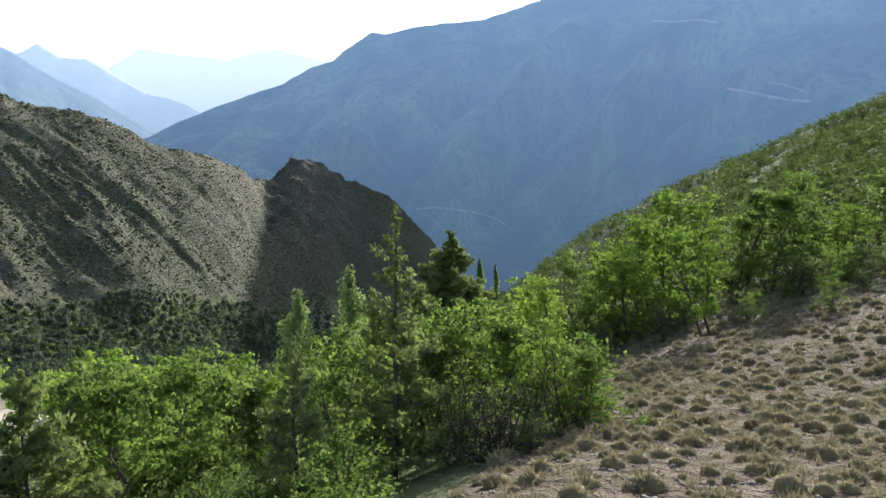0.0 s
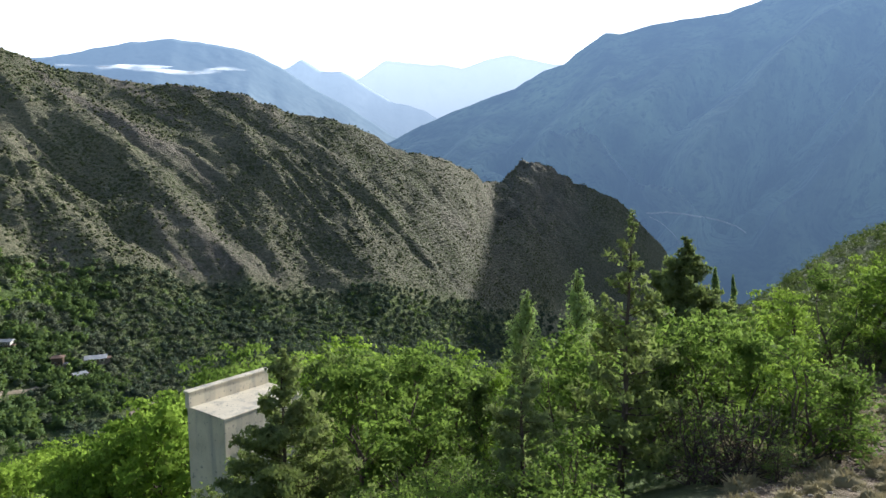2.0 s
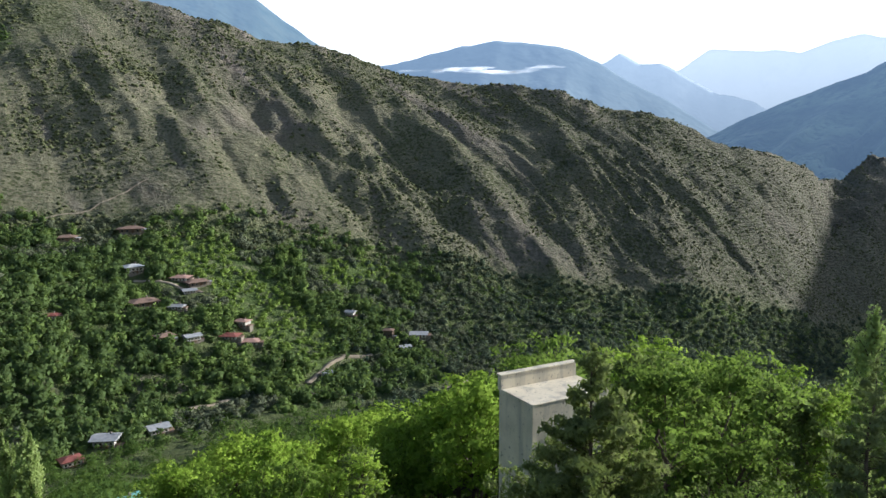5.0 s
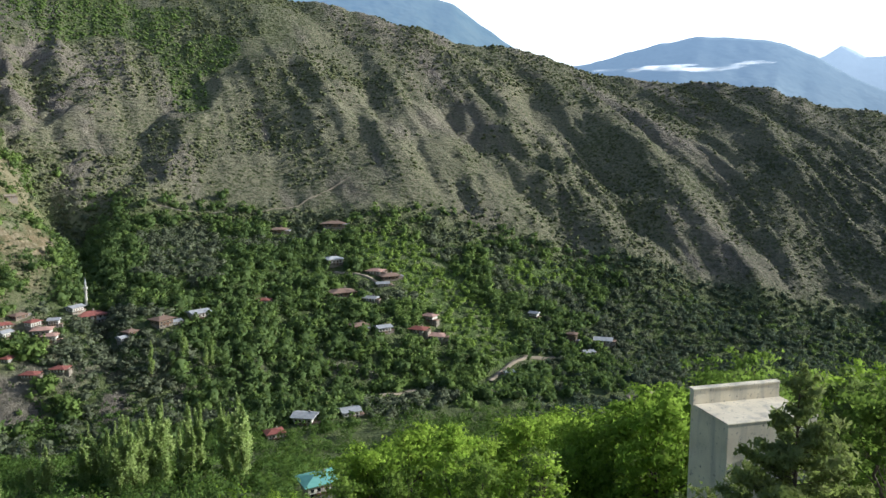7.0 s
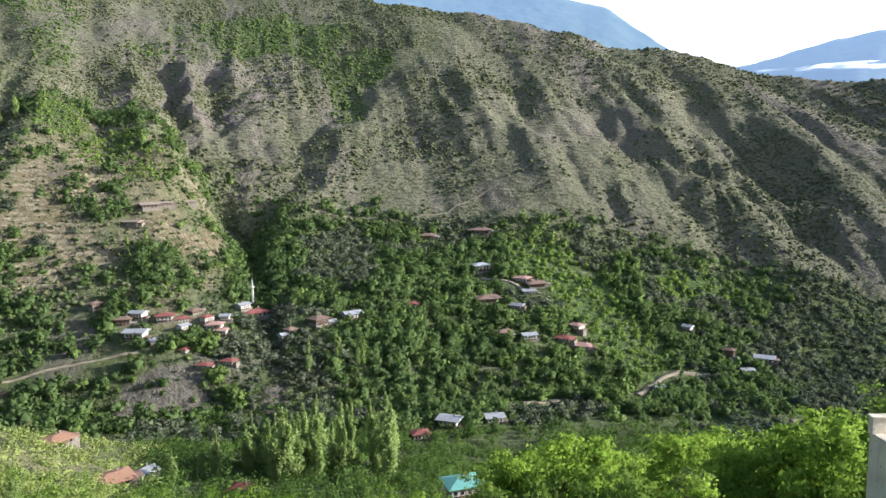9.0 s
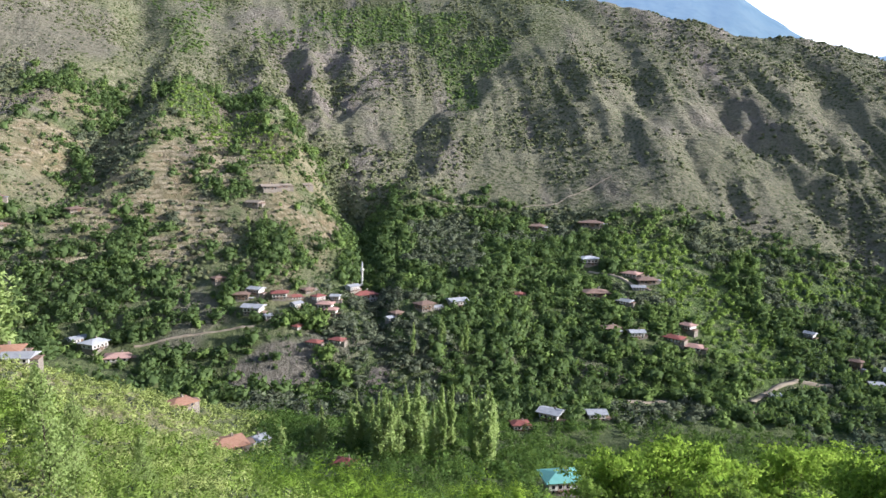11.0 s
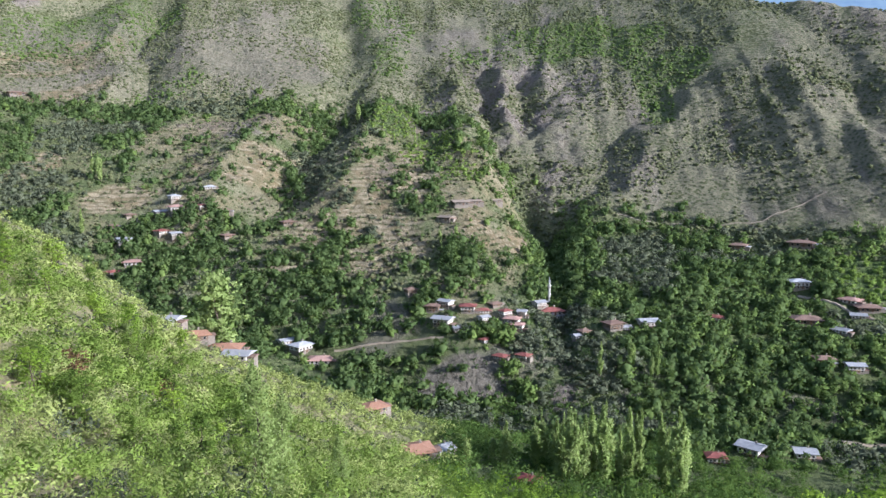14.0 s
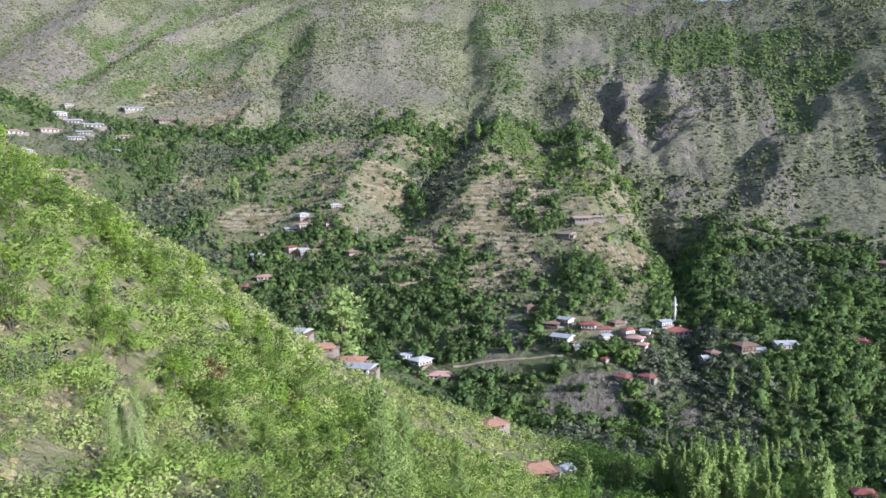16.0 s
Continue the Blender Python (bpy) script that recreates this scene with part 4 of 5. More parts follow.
def plant(kinds, az, r, height, own, group):
    ob = kinds[int(rng.integers(0, len(kinds)))]
    if ob.name in first:
        stand(ob, az, r, height, own, group)
    else:
        first.add(ob.name)
        settle(ob, az, r, height, own)


for az, r, el in ((-31, 33, -1.0), (-28.5, 30, -2.6), (-26.5, 34, -1.6), (-24.5, 31, -2.2), (-22.3, 29, -5), (-20, 30, -5.2), (-18.2, 29, -5.0), (-16.2, 31, -5.6), (-14.5, 28, -7.5),
                  (-12.2, 27, -6.4), (-10.6, 30, -7.5), (-33, 40, 0.5), (-8.6, 26, -9), (-6.5, 27, -9.6), (-19, 44, -4.2), (-23, 46, -1.6), (-27, 48, -0.6), (-15.5, 45, -6.2)):
    r *= rng.uniform(1.05, 1.35) if -20 < az < -8 and r < 32 else rng.uniform(1.15, 1.4) if az < -20 and r < 40 else 1.0
    plant([OAK[2], OAK[2], OAK[1], OAK[0]] if r < 42 else OAK, az, r, max(2.5, top_height(az, r, el + rng.normal() * 0.8)), 6, "trees along the grass slope")
for az, r, el in ((-6.8, 14, -13.5), (-4.4, 14, -12), (-2.2, 15, -11.5), (0.3, 14.5, -12.8), (1.6, 19, -13.5), (6.4, 19.5, -13.5), (8.4, 17, -14.5), (-9.2, 14.5, -14.5), (-11.2, 13.5, -16.2), (-0.6, 20, -11.2), (-3.6, 21, -10.4), (4.9, 24, -12)):
    plant(OAK, az, r, max(1.6, top_height(az, r, el + rng.normal() * 0.4)), 6, "trees along the grass slope")
tops = ((10, -15.0), (13, -14.8), (17, -15.6), (21, -14.2), (26, -14.4), (31, -14.0), (34, -15.6), (38, -17.8), (43, -19.2), (48, -20.4), (53, -21.6), (58, -22.2), (62, -22.4), (68, -24.8), (74, -26.4), (90, -27))
for az in np.arange(11, 66, 1.4):
    for r in (26, 34, 44, 56):
        if (r > 30 or not 26 < az < 34) and rng.uniform() < (0.72 if az < 36 else 0.55):
            a, rr = az + rng.normal() * 0.6, r + rng.normal() * 3
            el = np.interp(a, [t[0] for t in tops], [t[1] for t in tops]) - rng.uniform(0.0, 1.4) - (0.9 if r < 30 else 0)
            h = top_height(a, rr, el)
            if 1.8 < h and not (33 < a < 46 and rr < 30) and not 64.6 < a < 69.8:
                if a > 36 and rr > 30:
                    plant(WALNUT, a, rr, min(h + 0.8, 12), 8, "walnut trees below the lookout")
                else:
                    plant(OAK, a, rr, min(h, 11), 6, "trees on the slope below")
for k in range(34):
    a = rng.uniform(-33, -8)
    plant(SHRUB, a, rng.uniform(33, 40), rng.uniform(0.8, 2.2), 2, "shrubs along the grass slope")
for k in range(46):
    a, rr = rng.uniform(37, 76), rng.uniform(48, 92)
    el = np.interp(a, [t[0] for t in tops], [t[1] for t in tops]) + rng.uniform(-2.2, 0.5)
    h = top_height(a, rr, el)
    if h > 4.5 and abs(a - 67.2) > 2.6 and abs(a - 63.5) > 1.4:
        plant(WALNUT, a, rr, min(h, 13), 8, "walnut trees below the lookout")
for az in np.arange(-8, 34, 0.9):
    a, r = az + rng.normal() * 0.5, rng.uniform(9, 15)
    if not (0.8 < a < 6.4 or -7 < a < -2.4 or 9.6 < a < 13.4 or a > 25.5):
        plant(SHRUB, a, r, rng.uniform(0.7, 1.7), 2, "shrubs by the lookout")
for az, r, h in ((-9.6, 13.2, 2.2), (-10.8, 15, 1.8), (-15, 34, 1.6), (-19, 33, 1.4), (-23.2, 31, 1.5), (-17, 36, 1.8), (-28.5, 30, 1.6), (-11.5, 21, 1.6), (-10.4, 18, 1.4)):
    plant(SHRUB, az, r, h, 2, "shrubs by the lookout")

for k in range(60):
    plant([OAK[0], OAK[2], OAK[4]], rng.uniform(104, 134), rng.uniform(52, 125), rng.uniform(2.6, 5.2), 6, "trees on the bushy slope")
for k in range(26):
    plant(OAK, rng.uniform(112, 133), rng.uniform(95, 165), rng.uniform(4.5, 8), 6, "trees on the upper slope")

# poplar groves on the valley floor
for az, r in [(a + 0.35 * rng.normal(), 176 + 36 * rng.uniform()) for a in (73.2, 73.6, 74.0, 74.4, 76.2, 76.6, 76.9, 77.3, 78.7, 79.3, 80.0, 80.2, 80.35, 80.5, 80.7, 80.9, 81.05, 81.2, 81.4, 81.6, 81.9, 82.1, 82.4, 82.6, 83.1, 83.8, 84.1, 86.6, 87.0, 87.5, 89.6, 73.4, 73.9, 76.4, 76.8, 80.1, 80.6, 81.1, 81.5, 81.8, 82.2, 82.8, 79.8, 80.3, 80.9, 81.3, 82.0, 82.5, 78.9, 79.2, 73.0, 74.2)]:
    el = (-18.0 if az < 80 else -18.8) - 3.4 * rng.uniform() ** 1.3
    plant(POPLAR, az + rng.normal() * 0.25, r, max(9, top_height(az, r, el)), 15, "poplar grove on the valley floor")
for az, r, h in ((79.3, 345, 17), (76.8, 352, 16), (74.9, 350, 17), (75.4, 349, 14), (99.3, 705, 20), (98.4, 700, 24), (96.6, 690, 20), (94.0, 640, 15), (93.6, 628, 14), (90.8, 470, 12), (92.0, 466, 11),
                  (117.4, 640, 22), (117.0, 636, 24), (118.4, 560, 20), (124.4, 560, 22), (123.6, 565, 20), (125.0, 562, 18), (121.6, 540, 18)):
    plant(POPLAR, az, r, h, 15, "single poplars among the terraces")


# ---- joined growth that nobody could count ----
def ico(bumps=0.0, seed=0, sub=1):
    bm = bmesh.new()
    bmesh.ops.create_icosphere(bm, subdivisions=sub, radius=1)
    v = np.array([q.co for q in bm.verts])
    f = np.array([[q.index for q in p.verts] for p in bm.faces])
    bm.free()
    r = np.random.default_rng(seed)
    return v * (1 + r.uniform(-bumps, bumps, (len(v), 1))), f


def scatter(name, label, patterns, xyz, scale, material, tint, smooth=False):
    """One object of many plants: each pattern (places, faces) is set at its share of the places."""
    n = len(xyz)
    which = rng.integers(0, len(patterns), n)
    turn = rng.uniform(0, 2 * np.pi, n)
    vs, fs, ts, ns, k = [], [], [], [], 0
    for p, (pv, pf, *pn) in enumerate(patterns):
        i = np.nonzero(which == p)[0]
        if not len(i):
            continue
        c, s = np.cos(turn[i])[:, None], np.sin(turn[i])[:, None]
        v = np.stack([pv[None, :, 0] * c - pv[None, :, 1] * s, pv[None, :, 0] * s + pv[None, :, 1] * c, np.repeat(pv[None, :, 2], len(i), 0)], -1)
        v = v * scale[i][:, None, :] + xyz[i][:, None, :]
        f = pf[None] + (np.arange(len(i)) * len(pv))[:, None, None] + k
        if pn:
            q = pn[0]
            ns.append(np.stack([q[None, :, 0] * c - q[None, :, 1] * s, q[None, :, 0] * s + q[None, :, 1] * c, np.repeat(q[None, :, 2], len(i), 0)], -1).reshape(-1, 3))
        vs.append(v.reshape(-1, 3)), fs.append(f.reshape(-1, pf.shape[1])), ts.append(np.repeat(tint[i], len(pv)))
        k += len(i) * len(pv)
    ob = new(name, np_mesh(name, np.concatenate(vs), np.concatenate(fs), material, smooth, {"tint": np.concatenate(ts)}, np.concatenate(ns) if ns else None))
    return tagged(ob, label, "plants", kind="stuff")


def crown_pattern(seed, tall=1.0):
    """A tree crown seen from far: several uneven lobes of leaf sprays round a small body, about 1 in radius."""
    r = np.random.default_rng(seed)
    v, f = ico(0.3, seed, 1)
    v = v * (0.5, 0.5, 0.5 * tall) + (0, 0, 0.5 * tall)
    lobes = int(r.integers(8, 13))
    way = r.normal(size=(lobes, 3)) * (1, 1, 0.7) + (0, 0, 0.15)
    lumps = way / np.linalg.norm(way, axis=1, keepdims=True) * r.uniform(0.4, 0.8, (lobes, 1)) + (0, 0, 0.65 * tall)
    of = r.integers(0, lobes, 92)
    c = lumps[of] + r.normal(size=(92, 3)) * 0.17 * (1, 1, 0.75 * tall)
    sv, sf, sn = outward(*leaves(c, 0.30, 0.2, 0.95), lumps[of] * (0.75, 0.75, 0.85) - (0, 0, 0.12), 0.72)
    n = v - (0, 0, 0.3)
    n /= np.linalg.norm(n, axis=1, keepdims=True)
    return np.concatenate([v, sv]), np.concatenate([f, sf + len(v)]), np.concatenate([n, sn])


def brush_pattern(seed):
    """A low ragged bush seen from far, about 1 in radius."""
    r = np.random.default_rng(seed)
    lumps = r.normal(size=(5, 3)) * (0.45, 0.45, 0.25) + (0, 0, 0.4)
    of = r.integers(0, 5, 30)
    return outward(*leaves(lumps[of] + r.normal(size=(30, 3)) * 0.2, 0.42, 0.2, 0.9), lumps[of] * 0.8 - (0, 0, 0.15), 0.6)


BRUSH = [brush_pattern(s + 300) for s in range(6)]
CROWNS = [crown_pattern(s, 0.8 + 0.05 * s) for s in range(10)]


# ---- houses ----
def box_bm(x0, x1, y0, y1, z0, z1, bevel=0.0):
    bm = bmesh.new()
    bmesh.ops.create_cube(bm, size=1, matrix=Matrix.LocRotScale(((x0 + x1) / 2, (y0 + y1) / 2, (z0 + z1) / 2), None, (x1 - x0, y1 - y0, z1 - z0)))
    if bevel:
        bmesh.ops.bevel(bm, geom=bm.edges[:], offset=bevel, segments=1, affect="EDGES")
    return bm


def roof_bm(w, d, z, rise, over, hip, thick=0.2):
    """A hipped or gabled roof with eaves and thickness."""
    bm = bmesh.new()
    x, y = w / 2 + over, d / 2 + over
    ridge = x - (min(x, y) * 0.95 if hip else 0)
    low = [bm.verts.new(p) for p in ((-x, -y, z), (x, -y, z), (x, y, z), (-x, y, z))]
    mid = [bm.verts.new((p.co.x, p.co.y, z + thick)) for p in low]
    r0, r1 = bm.verts.new((-ridge, 0, z + rise)), bm.verts.new((ridge, 0, z + rise))
    bm.faces.new(low[::-1])
    for a, b in ((0, 1), (1, 2), (2, 3), (3, 0)):
        bm.faces.new((low[a], low[b], mid[b], mid[a]))
    bm.faces.new((mid[0], mid[1], r1, r0))
    bm.faces.new((mid[1], mid[2], r1))
    bm.faces.new((mid[2], mid[3], r0, r1))
    bm.faces.new((mid[3], mid[0], r0))
    return bm


WALLS = {
    "white": plain_material("whitewashed wall", (0.48, 0.46, 0.41), (0.72, 0.70, 0.64), 0.35),
    "stone": plain_material("rough stone wall", (0.20, 0.175, 0.145), (0.36, 0.31, 0.255), 2.5, 0.95, 0.6),
    "timber": plain_material("dark timber wall", (0.14, 0.10, 0.07), (0.25, 0.19, 0.14), 1.5),
    "pink": plain_material("faded pink wall", (0.50, 0.32, 0.28), (0.62, 0.42, 0.37), 0.6),
}
ROOFS = {
    "r": plain_material("red metal roof", (0.25, 0.085, 0.07), (0.36, 0.14, 0.115), 0.8, 0.6),
    "d": plain_material("dark red roof", (0.18, 0.055, 0.05), (0.25, 0.085, 0.07), 0.8, 0.6),
    "g": plain_material("grey sheet metal roof", (0.32, 0.33, 0.345), (0.46, 0.465, 0.47), 0.8, 0.65),
    "w": plain_material("pale sheet metal roof", (0.46, 0.47, 0.485), (0.60, 0.605, 0.61), 0.8, 0.65),
    "b": plain_material("old brown tile roof", (0.19, 0.125, 0.095), (0.32, 0.22, 0.17), 1.5, 0.9),
    "p": plain_material("faded pink tile roof", (0.42, 0.25, 0.20), (0.55, 0.36, 0.30), 1.5, 0.9),
    "o": plain_material("orange tile roof", (0.36, 0.19, 0.12), (0.48, 0.28, 0.19), 1.5, 0.85),
    "t": plain_material("turquoise metal roof", (0.17, 0.42, 0.36), (0.22, 0.50, 0.43), 0.8, 0.5),
    "s": plain_material("stone slab roof", (0.26, 0.215, 0.165), (0.40, 0.33, 0.26), 1.5, 0.95),
}
ROOF_WORDS = {"r": "red metal", "d": "dark red metal", "g": "grey sheet metal", "w": "pale sheet metal", "b": "old brown tile", "p": "faded pink tile", "o": "orange tile", "t": "turquoise metal", "s": "stone slab"}
PANE = Mat("dark window glass").done((0.02, 0.025, 0.03), 0.1)
FRAME = plain_material("painted wood", (0.40, 0.36, 0.30), (0.52, 0.48, 0.42), 2.0)
DOOR = plain_material("brown plank door", (0.14, 0.08, 0.05), (0.22, 0.14, 0.09), 3.0)
WALL_OF = {"r": "white", "d": "stone", "g": "white", "w": "white", "b": "timber", "p": "white", "o": "timber", "t": "white", "s": "stone"}
WALL_WORDS = {"white": "whitewashed", "stone": "rough stone", "timber": "dark timber", "pink": "faded pink"}


def house(storeys, roof):
    """A village house 10 m wide, 8 m deep: stone base, jettied upper wall, deep-eaved roof, windows, door, balcony, chimney and lean-to."""
    wall = WALL_OF[roof]
    h = 2.4 * storeys
    foot = 1.9 if storeys > 1 else 0.3
    ob = thing("house", f"{WALL_WORDS[wall]} village house under a {ROOF_WORDS[roof]} roof", "house")
    part("base", box_bm(-4.8, 4.8, -3.7, 3.7, -6, foot), WALLS["stone"], ob, "rough stone base wall")
    part("wall", box_bm(-5.05, 5.05, -4.05, 4.05, foot, h), WALLS[wall], ob)
    part("roof", roof_bm(10, 8, h + 0.002, 1.7, 1.5, roof not in "sg"), ROOFS[roof], ob, f"{ROOF_WORDS[roof]} roof")
    # boards below the roof; their dark colour stands in for eaves shade
    part("eaves", box_bm(-6.3, 6.3, -5.3, 5.3, h - 0.14, h - 0.004), DOOR, ob, "eaves boards darkened for the shade under the roof")
    part("chimney", box_bm(1.6, 2.4, 0.6, 1.4, h + 0.6, h + 2.6, 0.05), WALLS["stone"], ob)
    annex = part("annex", box_bm(5.1, 8.2, -2.6, 2.2, -6, 1.5), WALLS["stone"], ob, "low stone lean-to")
    part("annex_roof", roof_bm(3.6, 5.2, 1.502, 0.7, 0.25, False), ROOFS["b" if roof != "b" else "g"], annex).location = (6.7, -0.2, 0)
    for s in range(storeys):
        z = foot + 0.5 if s else 0.6
        face = -4.05 if s or storeys == 1 else -3.7
        for x in (-3.6, -1.3, 1.3, 3.6):
            if s == 0 and x == 1.3:
                part("door", box_bm(x - 0.5, x + 0.5, face - 0.07, face + 0.01, 0.0, 1.85), DOOR, ob, "brown plank door")
                continue
            w = part("window", box_bm(x - 0.6, x + 0.6, face - 0.06, face + 0.01, z - 0.05, z + 1.25), FRAME, ob)
            part("pane", box_bm(x - 0.5, x + 0.5, face - 0.09, face - 0.05, z + 0.05, z + 1.15), PANE, w)
        for y in (-1.8, 1.8) if s or storeys == 1 else ():
            w = part("window", box_bm(-5.11, -5.04, y - 0.6, y + 0.6, z - 0.05, z + 1.25), FRAME, ob)
            part("pane", box_bm(-5.14, -5.10, y - 0.5, y + 0.5, z + 0.05, z + 1.15), PANE, w)
    if storeys > 1:
        deck = part("balcony", box_bm(-2.4, 2.6, -5.15, -4.06, foot - 0.16, foot), DOOR, ob, "dark timber balcony")
        part("rail", box_bm(-2.4, 2.6, -5.15, -5.07, foot + 0.82, foot + 0.92), DOOR, deck)
        for x in (-2.36, -0.7, 0.95, 2.5):
            part("post", box_bm(x - 0.06, x + 0.06, -5.14, -5.05, foot + 0.002, h - 0.15), DOOR, deck)
    return ob


# bearing, distance, width, storeys, roof
HAMLETS = {
    "centre": [(94.39, 414, 7.1, 2, "b"), (92.60, 396, 8.6, 2, "b"), (91.56, 398, 8.1, 2, "g"), (91.80, 381, 10.7, 2, "g"), (90.67, 375, 5.3, 1, "g"), (89.79, 393, 9.2, 2, "r"), (88.61, 394, 7.4, 1, "r"), (88.52, 383, 6.0, 2, "g"), (87.61, 401, 7.5, 1, "b"), (86.79, 392, 6.7, 2, "r"), (86.24, 385, 9.0, 2, "p"), (85.79, 379, 7.1, 2, "p"), (85.47, 394, 4.9, 2, "g"), (88.43, 366, 5.1, 1, "r"), (87.15, 353, 7.2, 1, "r"), (85.32, 353, 7.2, 1, "r")],
    "mosque": [(84.12, 412, 7.7, 2, "g"), (83.21, 413, 13.5, 1, "r"), (82.53, 414, 9.7, 1, "g"), (78.37, 386, 10.2, 2, "b"), (77.36, 389, 4.9, 1, "g"), (75.75, 396, 10.5, 2, "g"), (80.58, 382, 6.6, 1, "b"), (81.11, 379, 4.1, 1, "g"), (70.90, 418, 7.8, 1, "r")],
    "knoll": [(65.42, 471, 11.7, 2, "w"), (64.84, 432, 14.8, 1, "b"), (62.52, 428, 8.7, 1, "g"), (62.12, 461, 10.8, 1, "p"), (61.08, 456, 12.8, 1, "b"), (61.60, 447, 8.4, 1, "g"), (69.59, 521, 12.2, 1, "b"), (65.37, 525, 16.4, 1, "b"), (63.52, 396, 9.3, 2, "b"), (61.57, 397, 8.7, 2, "g"), (58.71, 404, 10.1, 1, "r"), (57.80, 417, 8.5, 2, "p"), (57.30, 403, 10.7, 1, "p")],
    "gorge road": [(49.44, 450, 6.3, 2, "g"), (46.41, 439, 6.8, 3, "b"), (43.99, 449, 11.2, 1, "g"), (45.15, 432, 7.4, 1, "g"), (51.42, 384, 5.4, 2, "g"), (51.63, 359, 4.5, 1, "g"), (53.01, 355, 5.5, 1, "p")],
    "valley floor": [(70.42, 289, 7.7, 2, "r"), (67.96, 304, 10.0, 2, "g"), (64.37, 314, 8.8, 2, "g"), (84.82, 166, 5.2, 1, "d")],
    "valley floor, lower": [(67.0, 156, 8.4, 2, "t"), (63.49, 164, 2.8, 1, "o")],
    "spur": [(91.53, 498, 10.1, 1, "s"), (90.41, 516, 12.1, 1, "s"), (89.29, 523, 9.0, 1, "s"), (87.60, 543, 6.8, 1, "s"), (103.91, 521, 10.6, 1, "b")],
    "upper hamlet": [(112.10, 574, 8.9, 2, "w"), (109.57, 575, 9.0, 1, "w"), (108.51, 548, 8.5, 1, "b"), (110.26, 551, 7.7, 1, "r"), (112.00, 558, 12.2, 2, "p"), (113.16, 564, 9.7, 1, "g"), (115.20, 576, 8.1, 1, "b"), (116.28, 565, 7.0, 1, "b"), (113.12, 541, 9.3, 1, "r"), (115.69, 542, 10.1, 2, "g"), (112.18, 534, 8.3, 1, "g"), (108.46, 521, 8.9, 1, "b"), (115.11, 518, 12.1, 1, "p"), (116.53, 512, 8.8, 1, "r")],
    "near spur": [(111.09, 238, 9.0, 1, "o"), (108.88, 234, 10.5, 1, "o"), (113.09, 246, 10.0, 1, "g"), (107.90, 219, 8.2, 1, "g"), (103.13, 387, 11.5, 2, "w"), (104.25, 398, 8.7, 1, "g"), (101.64, 377, 12.3, 1, "p"), (97.48, 213, 8.0, 1, "o"), (94.07, 168, 8.6, 1, "o"), (91.80, 184, 3.2, 1, "g")],
    "far village": [(130.86, 750, 11.7, 1, "w"), (128.68, 854, 16.0, 2, "w"), (128.11, 887, 11.1, 1, "w"), (129.43, 810, 22.0, 1, "p"), (127.83, 841, 15.7, 1, "g"), (126.60, 836, 19.5, 1, "g"), (127.16, 812, 13.9, 1, "g"), (127.72, 791, 13.6, 1, "g"), (124.55, 814, 20.3, 1, "p"), (125.23, 778, 10.9, 1, "g"), (123.96, 874, 22.0, 1, "g"), (121.83, 840, 17.0, 1, "b"), (131.45, 794, 18.6, 1, "p")],
}
built, sites = {}, []
for hamlet, rows in HAMLETS.items():
    for az, r, w, storeys, roof in rows:
        x, y, z = spot(az, r)
        z += 1.5 if 205 < r < 250 and az > 95 else 1.4 if r < 165 and az < 70 else 0
        w = max(w, 5.5)
        s = w / 12.3
        high = min(max(0.7 * s + 0.2, 0.65), 1.05)
        turn = az + rng.choice((-28, -12, 10, 24, 38)) + rng.normal() * 5
        m = pose(x, y, z - 0.3, 0, 0, turn) @ Matrix.Diagonal((s, min(s, 1.1), high, 1))
        key = (storeys, roof)
        if key in built:
            own = built[key].scale
            ob = copy_thing(built[key], m @ Matrix.Diagonal((1 / own[0], 1 / own[1], 1 / own[2], 1)))
        else:
            ob = built[key] = house(storeys, roof)
            ob.matrix_basis = m
        ob["group"] = "houses of the " + hamlet.split(",")[0] + " hamlet"
        sites.append((az, r, w))
sites = np.array(sites)

# the mosque's minaret
mx, my, mz = spot(83.35, 424)
minaret = thing("minaret", "slim white stone minaret with a balcony and pointed cap", "minaret", m=pose(mx, my, mz))


def turned(profile, sides=12):
    v = [(r * math.cos(2 * math.pi * k / sides), r * math.sin(2 * math.pi * k / sides), z) for r, z in profile for k in range(sides)]
    n = len(profile)
    f = [(i * sides + k, i * sides + (k + 1) % sides, (i + 1) * sides + (k + 1) % sides, (i + 1) * sides + k) for i in range(n - 1) for k in range(sides)]
    bm = bmesh.new()
    vs = [bm.verts.new(p) for p in v]
    for q in f:
        bm.faces.new([vs[i] for i in q])
    return bm


part("shaft", turned([(1.2, -2), (1.2, 2.5), (0.75, 3.4), (0.70, 11.0)]), WALLS["white"], minaret)
part("balcony", turned([(0.7, 10.6), (1.25, 11.2), (1.25, 12.0), (1.05, 12.0), (1.05, 11.3), (0.6, 11.3)]), WALLS["white"], minaret)
part("lantern", turned([(0.55, 11.2), (0.55, 13.6), (0.7, 13.7)]), WALLS["white"], minaret)
part("cap", turned([(0.72, 13.7), (0.35, 15.2), (0.03, 17.0)]), ROOFS["g"], minaret, "pointed grey metal cap")


